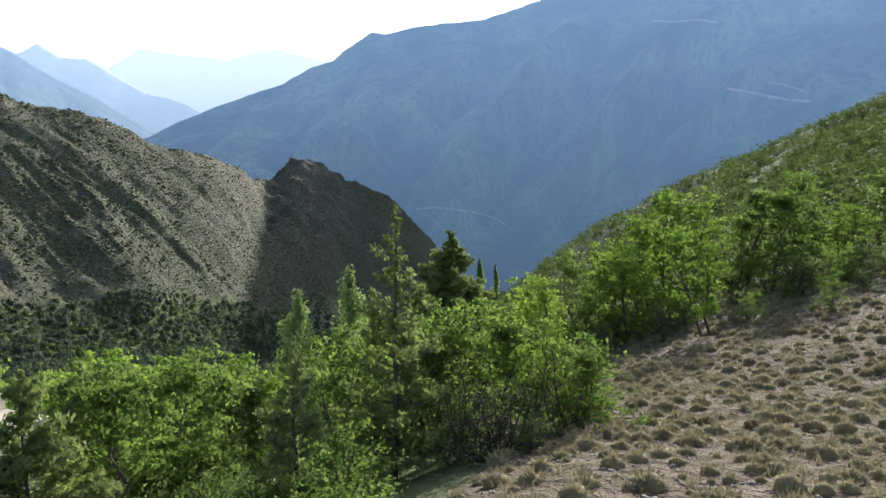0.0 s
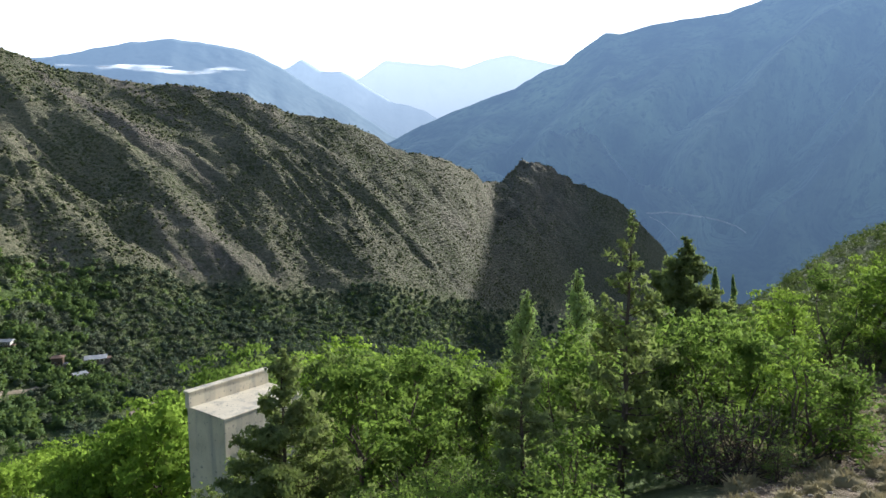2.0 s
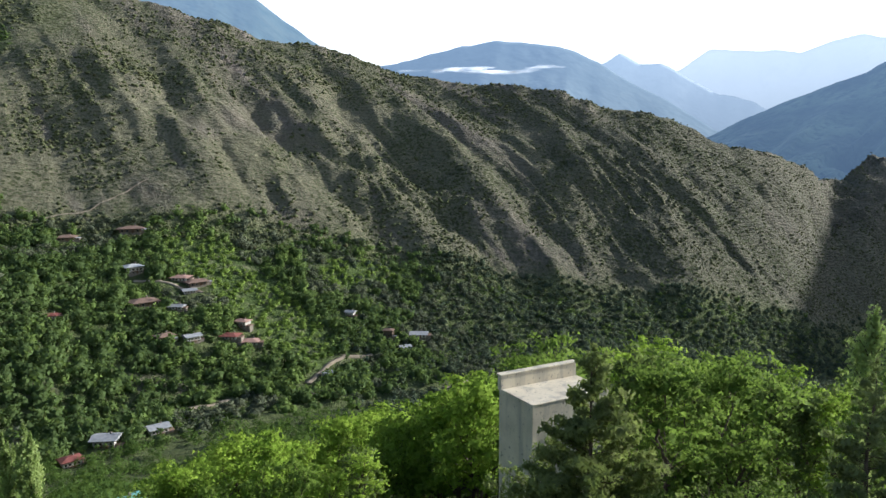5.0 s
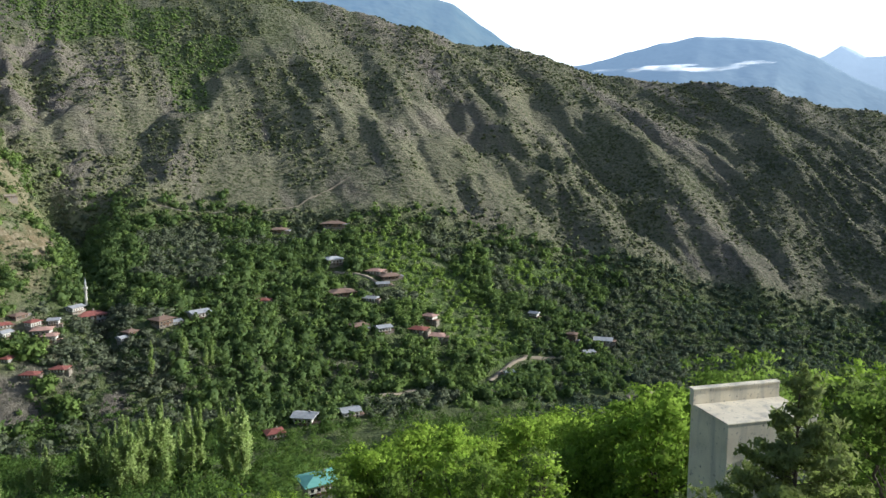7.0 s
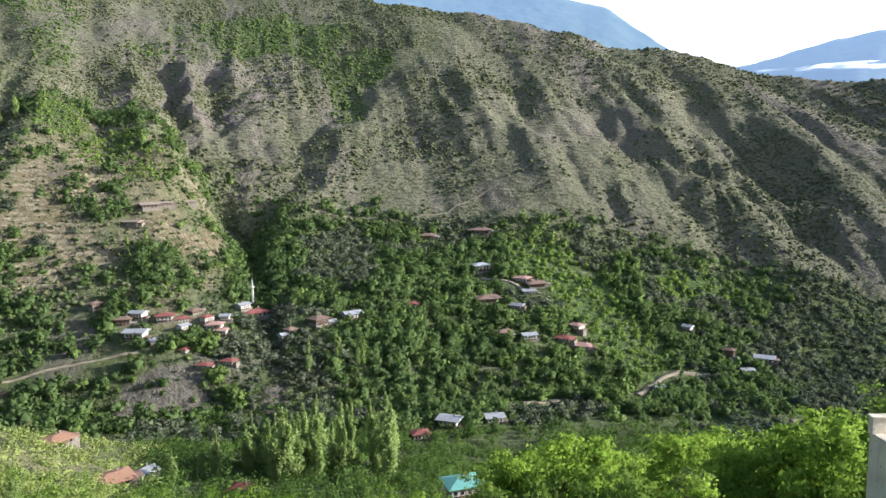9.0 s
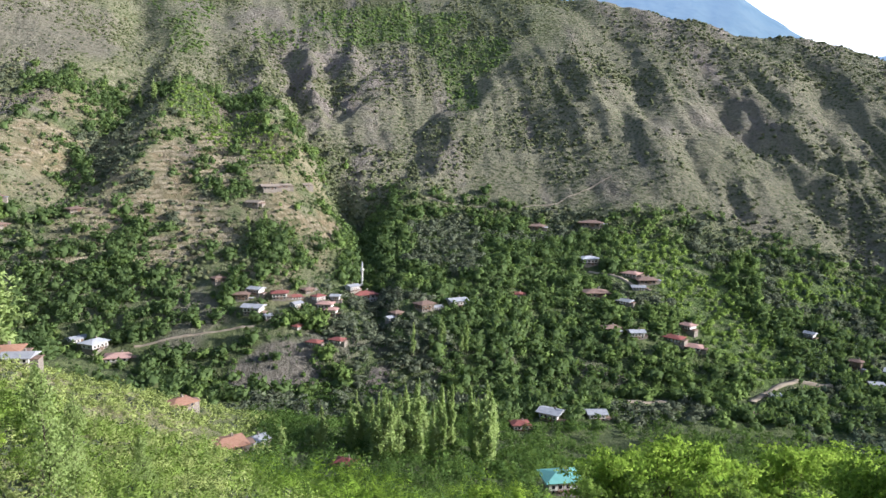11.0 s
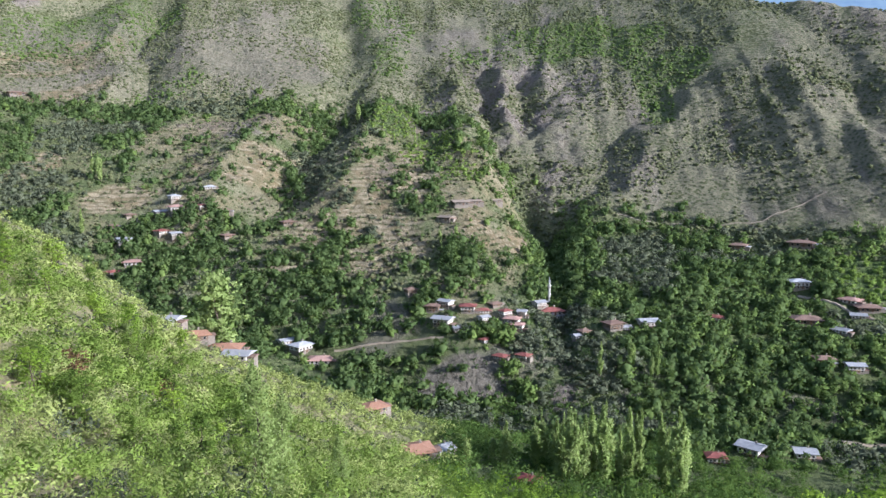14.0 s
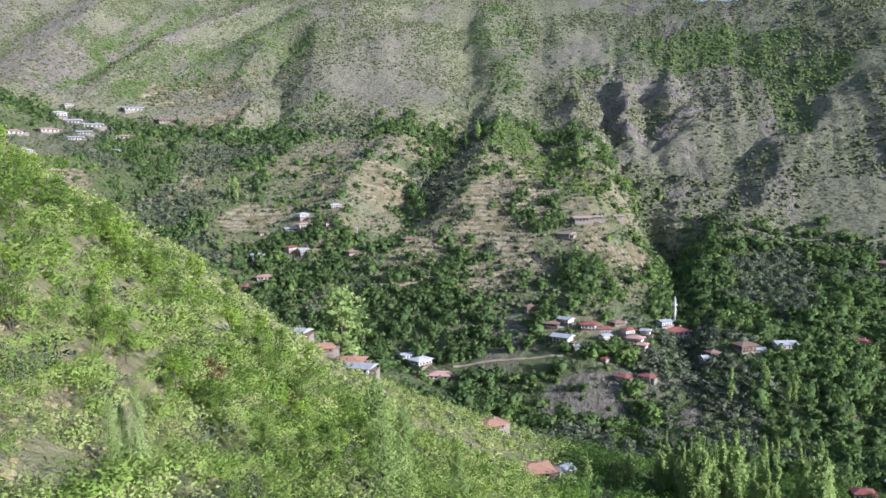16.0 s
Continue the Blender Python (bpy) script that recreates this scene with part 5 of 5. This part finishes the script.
# ---- the concrete block in the trees ----
def block():
    """A tall concrete box with one raised edge on its roof."""
    x, y = -22 * math.sin(radians(37.6)), 22 * math.cos(radians(37.6))
    z = -22 * math.tan(radians(17.27))
    far = (-23.7 * math.sin(radians(31.75)), 23.7 * math.cos(radians(31.75)))
    run = math.atan2(far[1] - y, far[0] - x)
    width = math.hypot(far[0] - x, far[1] - y)
    ob = thing("concrete_block", "weathered board-marked concrete block with a raised parapet", "building", m=pose(x, y, z, 0, 0, math.degrees(run)))
    part("wall", box_bm(0.02, width, -1.75, 0.0, -9, -0.52, 0.02), CONCRETE, ob)
    part("roof_slab", box_bm(0.0, width + 0.02, -1.77, -0.18, -0.518, -0.47, 0.012), CONCRETE, ob, "pale flaking concrete roof slab")
    part("parapet", box_bm(-0.02, width, -0.17, 0.02, -0.518, -0.06, 0.012), CONCRETE, ob)
    part("coping", box_bm(-0.05, width + 0.03, -0.20, 0.05, -0.058, 0.0, 0.012), CONCRETE, ob, "pale concrete coping")
    return ob


block()

# ---- far woods, scrub and bushes ----
# name, label, bearing and distance along the line, width, height over the ground
TRACKS = [
    ("village_track", "pale dirt track cut across the terraces to the village", [(100.5, 382), (98.5, 379), (96.2, 376), (94.0, 373), (91.7, 370)], 1.6, 0.4),
    ("gorge_track", "pale dirt track curving along the gorge edge", [(47.8, 414), (50.1, 406), (51.4, 395), (52.3, 384), (53.0, 370)], 3.2, 0.5),
    ("slope_track", "narrow pale track climbing across the scrub slope", [(79.5, 552), (76, 546), (72, 545), (68, 552), (64, 575)], 1.0, 0.25),
    ("bank_track", "short pale track on the bank above the river", [(62.0, 341), (60.4, 345), (59.0, 352)], 2.4, 0.5),
    ("lower_track", "pale track at the foot of the scrub slope", [(42.0, 372), (40.8, 380), (39.6, 390)], 2.6, 0.5),
    ("orchard_track", "pale track through the orchards to the knoll houses", [(65.4, 462), (63.8, 458), (62.4, 452), (60.6, 446)], 2.0, 0.5),
]


def clear_of_tracks(az, r):
    ok = np.ones(len(az), bool)
    for _, _, line, width, _ in TRACKS:
        for (a0, r0), (a1, r1) in zip(line, line[1:]):
            for t in np.linspace(0, 1, 6):
                a, q = a0 + (a1 - a0) * t, r0 + (r1 - r0) * t
                side = np.abs(az - a) * np.pi / 180 * q
                ok &= ~((side < width * 0.5 + 1.5) & (r > q - 9) & (r < q + 2.5))
    return ok


def clear_of_houses(az, r):
    ok = np.ones(len(az), bool)
    for a, q, w in sites:
        side = np.abs(az - a) * np.pi / 180 * q
        ok &= ~((side < w * 0.55 + 0.8) & (r > (q * 0.3 if q < 170 and a < 70 else q - 3 - w * 0.35)) & (r < q + w * 0.4 + 1))
    return ok


def pick(n, az0, az1, r0, r1):
    az = rng.uniform(az0, az1, n)
    r = np.sqrt(rng.uniform(r0**2, r1**2, n))
    return az, r


def set_trees(name, label, az, r, size, tall, material, patterns=CROWNS, sink=0.2):
    x, y, z = covers(az, r)[:3]
    tint = rng.uniform(-0.2, 0.45, len(az)) + 0.35 * fbm(x / 25, y / 25, 2, 121)
    sc = np.stack([size, size, size * tall], -1)
    return scatter(name, label, patterns, np.stack([x, y, z - sink * size], -1), sc, material, tint)


az, r = pick(70000, 6, 133, 290, 900)
_, _, _, mk, up, out, wood = covers(az, r)
thick = fbm(-r * np.sin(np.radians(az)) / 38, r * np.cos(np.radians(az)) / 38, 3, 61)
want = wood * np.where(az < 85, 0.85, 0.07 + np.interp(az, (85, 95, 130), (0.62, 0.58, 0.55)) * step(thick + 0.5 * step(out, 0.5, 0.2), 0.16, 0.32)) * (1 - 0.8 * mk["terrace"]) * (1 - 0.85 * mk["rock"]) + 0.9 * np.exp(-((out - 0.97) / 0.045) ** 2) * (az > 86) + 0.6 * patches(GROVES, az, r, 0.5 * thick) + 1.3 * patches(MEADOWS, az, r, 0.4 * thick)
keep = (rng.uniform(0, 1, len(az)) < want * step(thick, -0.9, -0.45)) & clear_of_houses(az, r) & (r > np.interp(az, FINE, gorge_r) - 40) & clear_of_tracks(az, r)
az, r = az[keep], r[keep]
size = 1.8 + 3.9 * rng.uniform(0, 1, len(az)) ** 1.6 * np.interp(az, (8, 35, 50), (0.75, 0.8, 1.0))
grey = fbm(-r * np.sin(np.radians(az)) / 55, r * np.cos(np.radians(az)) / 55, 3, 71) > 0.16
size = size * np.interp(az, (10, 38, 50), (0.62, 0.7, 1.0))
light = ~grey & (rng.uniform(0, 1, len(az)) < 0.16 + 0.65 * (np.exp(-((az - 58) / 5) ** 2) + np.exp(-((az - 86.5) / 2.5) ** 2) + patches(MEADOWS, az, r, 0 * r)))
dark = ~grey & ~light
gay = (patches(MEADOWS, az, r, 0 * r) > 0.35) & (rng.uniform(0, 1, len(az)) < 0.97)
light, dark, grey = light & ~gay, dark & ~gay, grey & ~gay
# trees below bearing 42 take the leaf colour with shade put in
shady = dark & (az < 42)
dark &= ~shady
set_trees("woodland", "dense green orchard and forest trees round the village", az[dark], r[dark], size[dark], rng.uniform(0.8, 1.35, dark.sum()), FOREST)
set_trees("shady_woodland", "gorge trees, shade and haze put into their blue-green leaves", az[shady], r[shady], size[shady], rng.uniform(0.8, 1.2, shady.sum()), GORGE_SHADE_LEAF)
set_trees("meadow_trees", "bright green young trees along the spur and the village edge", az[gay], r[gay], size[gay] * np.where(r[gay] > 540, 0.38, 0.48), rng.uniform(0.8, 1.2, gay.sum()), MEADOW_LEAF)
set_trees("light_woodland", "lighter green walnut and fruit trees round the village", az[light], r[light], size[light] * 0.9, rng.uniform(0.8, 1.3, light.sum()), FOREST_LIGHT)
set_trees("willow_thicket", "grey-green willow and olive thickets between the houses", az[grey], r[grey], size[grey] * 0.8, rng.uniform(0.7, 1.0, grey.sum()), GREY_LEAF)

az, r = pick(60000, 14, 126, 300, 760)
_, _, _, mk, up, out, wood = covers(az, r)
keep = (rng.uniform(0, 1, len(az)) < wood * (1 - 0.85 * mk["terrace"]) * (1 - patches(MEADOWS, az, r, 0 * r)) * np.interp(az, (84, 90), (0.75, 0.16))) & clear_of_houses(az, r) & clear_of_tracks(az, r)
az, r = az[keep], r[keep]
set_trees("brushwood", "grey-green brush and saplings filling the gaps in the wood", az, r, rng.uniform(0.7, 1.9, len(az)), rng.uniform(0.8, 1.3, len(az)), FOREST, BRUSH, 0.0)

az, r = pick(9000, 5, 50, 230, 900)
_, _, _, mk, up, out, wood = covers(az, r)
keep = (up < 0.06) & (rng.uniform(0, 1, len(az)) < np.interp(az, (5, 40, 50), (1, 0.9, 0.5))) & clear_of_houses(az, r)
az, r = az[keep], r[keep]
grey = rng.uniform(0, 1, len(az)) < 0.35
size = rng.uniform(1.6, 3.4, len(az))
set_trees("gorge_wood", "brushwood along the gorge foot, shade and haze put into its leaves", az[~grey], r[~grey], size[~grey], rng.uniform(0.8, 1.1, (~grey).sum()), GORGE_SHADE_LEAF)
set_trees("grey_gorge_wood", "grey-green brushwood along the gorge foot", az[grey], r[grey], size[grey], rng.uniform(0.7, 1.0, grey.sum()), GREY_LEAF)

DOTS = [(lambda v: (v * (1 + 0.35 * np.random.default_rng(s).uniform(-1, 1, (6, 1))), np.array([[0, 2, 4], [2, 1, 4], [1, 3, 4], [3, 0, 4], [2, 0, 5], [1, 2, 5], [3, 1, 5], [0, 3, 5]])))(np.array([[1, 0, 0], [-1, 0, 0], [0, 1, 0], [0, -1, 0], [0, 0, 1], [0, 0, -1.0]])) for s in range(6)]
az, r = pick(270000, 2, 133, 420, 1400)
_, _, _, mk, up, out, wood = covers(az, r)
thick = fbm(-r * np.sin(np.radians(az)) / 60, r * np.cos(np.radians(az)) / 60, 4, 81)
keep = (up > -0.02) & (up < 1.06) & (rng.uniform(0, 1, len(az)) < (0.5 + 1.2 * thick) * (1 - 0.5 * mk["rock"]) * np.interp(az, (28, 36), (0.95, 1.0)) + mk["green"] * 1.2)
keep |= (out > 0.02) & (up < 0) & (az > 84) & (rng.uniform(0, 1, len(az)) < np.where(r < 480, 0.6, 0.36) - 0.12 * mk["terrace"])
az, r = az[keep], r[keep]
size = (0.75 + 1.6 * rng.uniform(0, 1, len(az)) ** 2.0) * np.interp(az, (30, 55), (0.8, 1.1))
lush = (np.maximum(patches(PASTURES, az, r, 0 * r), strips(GREEN_STRIPS, az, r, 0 * r)) > 0.3) & (rng.uniform(0, 1, len(az)) < 0.8)
set_trees("scrub", "low dark scrub dotted over the stony slopes", az[~lush], r[~lush], size[~lush], np.full((~lush).sum(), 0.75), SCRUB, DOTS, -0.2)
set_trees("green_scrub", "fresh green scrub on the high pastures", az[lush], r[lush], size[lush], np.full(lush.sum(), 0.8), FOREST_LIGHT, DOTS, -0.2)


def bush_pattern(seed, n, card):
    q = np.random.default_rng(seed)
    lumps = q.normal(size=(10, 3)) * (0.5, 0.5, 0.28) + (0, 0, 0.55)
    of = q.integers(0, 10, n)
    pts = lumps[of] + q.normal(size=(n, 3)) * (0.17, 0.17, 0.14)
    return outward(*leaves(pts, card, 0.2, 0.6), lumps[of] * (0.8, 0.8, 0.9) - (0, 0, 0.1), 0.72)


NEAR_BUSH = [bush_pattern(s, 880, 0.078) for s in range(6)]
MEDIUM_BUSH = [bush_pattern(s + 40, 380, 0.12) for s in range(6)]
MID_BUSH = [bush_pattern(s + 20, 110, 0.25) for s in range(6)]
for name, label, span, count, patterns, sizes, material in (
        ("bushes", "bright green bushes covering the sunlit slope", (88, 136, 22, 75), 190, NEAR_BUSH, (0.5, 2.4), PALE_LEAF),
        ("bushes", "olive-green bushes among the bright ones", (88, 136, 20, 75), 200, NEAR_BUSH, (0.5, 2.4), BUSH_LEAF),
        ("thicket", "light green thicket along the sunlit slope", (90, 134, 70, 150), 260, MEDIUM_BUSH, (0.9, 3.0), PALE_LEAF),
        ("thicket", "fresh green thicket along the sunlit slope", (90, 134, 64, 150), 480, MEDIUM_BUSH, (0.9, 3.2), BUSH_LEAF),
        ("far_thicket", "green thicket and small trees on the far end of the slope", (90, 134, 145, 300), 1400, MID_BUSH, (1.0, 2.6), PALE_LEAF),
        ("grey_thicket", "grey-green brush between the green thickets", (90, 134, 40, 300), 700, MID_BUSH, (0.8, 1.8), GREY_LEAF),
        ("valley_thicket", "green trees and bushes on the valley floor", (10, 92, 140, 330), 1300, MID_BUSH, (1.6, 4.2), VALLEY_LEAF),
        ("valley_trees", "bright green broadleaf trees below the lookout", (34, 92, 58, 145), 150, NEAR_BUSH, (1.6, 3.6), LEAF),
        ("valley_trees", "yellow-green broadleaf trees below the lookout", (34, 92, 52, 145), 190, NEAR_BUSH, (1.6, 3.8), BRIGHT_LEAF),
        ("valley_orchard", "green orchard trees on the valley floor", (30, 93, 95, 290), 560, MEDIUM_BUSH, (1.8, 5.4), VALLEY_LEAF),
        ("twiggy_bushes", "grey twiggy bushes scattered among the green ones", (90, 136, 20, 90), 110, NEAR_BUSH, (0.5, 1.7), GREY_LEAF),
        ("low_bushes", "small green bushes at the near edge of the slope", (86, 136, 9, 26), 170, NEAR_BUSH, (0.25, 0.8), BUSH_LEAF),
        ("valley_bushes", "olive-green bushes between the valley trees", (30, 92, 58, 145), 260, MEDIUM_BUSH, (1.0, 2.4), VALLEY_LEAF),
        ("hill_thicket", "dense green thicket over the hill beyond the grass", (-37, 12, 130, 300), 3700, MID_BUSH, (0.8, 1.8), HILL_LEAF),
        ("hill_bushes", "green bushes on the hill behind the grass slope", (-37, 12, 42, 135), 2400, MID_BUSH, (0.6, 1.5), HILL_LEAF),
        ("fresh_undergrowth", "bright green leafy undergrowth between the junipers", (5, 34, 8.5, 24), 230, NEAR_BUSH, (0.35, 0.85), BUSH_LEAF),
        ("undergrowth", "leafy undergrowth below the lookout trees", (8, 92, 9, 62), 160, NEAR_BUSH, (0.5, 1.2), LEAF_OLIVE)):
    az, r = pick(count, *span)
    keep = clear_of_houses(az, r) & ~((az > 26) & (az < 45) & (r < 30)) & ~((az > 9) & (az < 14) & (r < 14))
    az, r = az[keep], r[keep]
    set_trees(name, label, az, r, rng.uniform(*sizes, len(az)), rng.uniform(0.7, 1.15, len(az)), material, patterns, 0.05)


# ---- the dry grass slope ----
def tussock(seed, n=95):
    q = np.random.default_rng(seed)
    a = q.uniform(0, 2 * np.pi, n)
    rise = q.uniform(0.05, 1, n)
    flat = np.sqrt(1 - rise**2)
    way = np.stack([np.cos(a) * flat, np.sin(a) * flat, rise * 0.9], -1)
    tip = way * q.uniform(0.8, 1.12, (n, 1)) + q.normal(size=(n, 3)) * 0.09
    side = np.stack([-np.sin(a), np.cos(a), a * 0], -1) * 0.06
    core, f = ico(0.12, seed)
    v = np.concatenate([np.stack([way * 0.55 - side, way * 0.55 + side, tip], 1).reshape(-1, 3), core * (0.74, 0.74, 0.66)])
    return v, np.concatenate([np.arange(3 * n).reshape(n, 3), f + 3 * n])


az, r = pick(3600, -38, 0, 3.5, 46)
keep = (covers(az, r)[3]["dry"] > rng.uniform(0.05, 0.6, len(az)))
az, r = az[keep], r[keep]
set_trees("dry_grass", "straw-coloured grass tussocks on the stony slope", az, r, 0.08 + 0.24 * rng.uniform(0, 1, len(az)) ** 1.4, rng.uniform(0.75, 1.1, len(az)), STRAW, [tussock(s) for s in range(5)], 0.0)
az, r = pick(900, 92, 136, 9, 70)
set_trees("slope_grass", "green and straw grass tussocks on the bushy slope", az, r, rng.uniform(0.15, 0.5, len(az)), np.full(len(az), 0.8), STRAW, [tussock(s + 50) for s in range(4)], 0.0)
STONE = plain_material("pale limestone", (0.36, 0.31, 0.25), (0.58, 0.51, 0.43), 6, 0.95, 0.5)
az, r = pick(9000, -38, 0, 3.5, 46)
keep = (covers(az, r)[3]["dry"] > rng.uniform(0.05, 0.6, len(az))) & (fbm(-r * np.sin(np.radians(az)) / 2.5, r * np.cos(np.radians(az)) / 2.5, 3, 131) > rng.uniform(-0.5, 0.3, len(az)))
az, r = az[keep], r[keep]


def tuft(seed, n=12):
    q = np.random.default_rng(seed)
    a = q.uniform(0, 2 * np.pi, n)
    foot = np.stack([np.cos(a), np.sin(a), a * 0], -1) * q.uniform(0, 1, (n, 1))
    tip = foot * 1.5 + (0, 0, 1) * q.uniform(0.5, 1.2, (n, 1)) + q.normal(size=(n, 3)) * 0.25
    side = np.stack([-np.sin(a), np.cos(a), a * 0], -1) * 0.09
    return np.stack([foot - side, foot + side, tip], 1).reshape(-1, 3), np.arange(3 * n).reshape(n, 3)


set_trees("short_grass", "short straw-coloured grass between the tussocks", az, r, rng.uniform(0.06, 0.15, len(az)), rng.uniform(0.4, 0.9, len(az)), STRAW, [tuft(s) for s in range(5)], 0.0)
az, r = pick(8000, -38, 2, 3.5, 34)
keep = covers(az, r)[3]["dry"] > rng.uniform(0.05, 0.5, len(az))
az, r = az[keep], r[keep]
set_trees("stones", "small pale stones scattered between the tussocks", az, r, 0.014 + 0.05 * rng.uniform(0, 1, len(az)) ** 3, np.full(len(az), 0.6), STONE, DOTS, -0.1)


# ---- pale boulders among the near trees ----
def boulder(az, r, size, seed):
    x, y, z = spot(az, r)
    v, f = ico(0.22, seed, 2)
    v = v * (1.0, 0.75, 0.6) * size
    ob = thing("boulder", "pale weathered limestone boulder among the shrubs", "boulder", "boulders below the lookout", pose(x, y, z + 0.15 * size, 0, 0, seed * 47))
    part_mesh("rock", np_mesh("rock", v, f, STONE), ob)


for k, (az, r, size) in enumerate(((7.9, 22.5, 0.5), (8.7, 21.8, 0.35), (14.3, 28.0, 0.6), (15.6, 29.2, 0.45), (6.6, 23.0, 0.4))):
    boulder(az, r, size, k)


# ---- roads ----
ROAD = plain_material("pale dirt track", (0.27, 0.22, 0.16), (0.42, 0.36, 0.27), 0.3, 0.95)


def road(name, label, line, width, lift=0.5):
    """A track laid over the ground along bearings and distances."""
    pts = []
    for (a0, r0), (a1, r1) in zip(line, line[1:]):
        for t in np.linspace(0, 1, 14)[:-1]:
            pts.append((a0 + (a1 - a0) * t, r0 + (r1 - r0) * t))
    pts.append(line[-1])
    p = np.array([spot(a, r) for a, r in pts])
    way = np.gradient(p, axis=0)
    side = np.stack([-way[:, 1], way[:, 0], way[:, 0] * 0], -1)
    side /= np.linalg.norm(side, axis=1, keepdims=True)
    n = len(p)
    v = np.concatenate([p + side * width / 2 + (0, 0, lift), p - side * width / 2 + (0, 0, lift), p + side * width / 2 - (0, 0, 1.5), p - side * width / 2 - (0, 0, 1.5)])
    i = np.arange(n - 1)
    f = np.concatenate([np.stack([i + a, i + b, i + b + 1, i + a + 1], -1) for a, b in ((0, n), (n, 3 * n), (2 * n, 0))])
    ob = new(name, np_mesh(name, v, f, ROAD))
    return tagged(ob, label, "road", kind="structure")


for name, label, line, width, lift in TRACKS:
    road(name, label, line, width, lift)


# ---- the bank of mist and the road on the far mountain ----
# emission brightens the mist, in place of sunlight scattered through it
MIST = backdrop_material("self-glowing white mist", (0.8, 0.8, 0.82), (0.9, 0.9, 0.9), (0.86, 0.92, 1.0), 0.75, 0.004)
mist = []
for k in range(36):
    a = 33.6 + 10.0 * (k + 0.6 * rng.uniform()) / 36
    el = 5.75 + 0.35 * math.exp(-((a - 34.5) / 1.6) ** 2) + 0.30 * math.exp(-((a - 40.5) / 2.0) ** 2) + rng.normal() * 0.10
    v, f = ico(0.25, k, 2)
    s = rng.uniform(0.25, 0.8)
    at_r = 2350
    v = v * (80 * s, 30, 3.3 * s) * rng.uniform(0.7, 1.2)
    c, q = math.cos(radians(a)), math.sin(radians(a))
    v = np.stack([v[:, 0] * c - v[:, 1] * q, v[:, 0] * q + v[:, 1] * c, v[:, 2]], -1) + (-at_r * q, at_r * c, at_r * math.tan(radians(el)))
    mist.append((v, f))
veil = MIST.node_tree
holes = veil.nodes.new("ShaderNodeTexNoise")
holes.inputs["Scale"].default_value, holes.inputs["Detail"].default_value = 0.012, 6.0
veil.links.new(veil.nodes.new("ShaderNodeNewGeometry").outputs["Position"], holes.inputs["Vector"])
part_of = veil.nodes.new("ShaderNodeMapRange")
part_of.inputs["From Min"].default_value, part_of.inputs["From Max"].default_value, part_of.inputs["To Max"].default_value = 0.40, 0.74, 0.36
veil.links.new(holes.outputs["Fac"], part_of.inputs["Value"])
veil.links.new(part_of.outputs["Result"], veil.nodes["Principled BSDF"].inputs["Alpha"])
tagged(new("backdrop_mist", np_mesh("backdrop_mist", *joined(mist), MIST, True)), "thin bank of self-glowing white mist along the blue mountain", "mist", kind="structure")
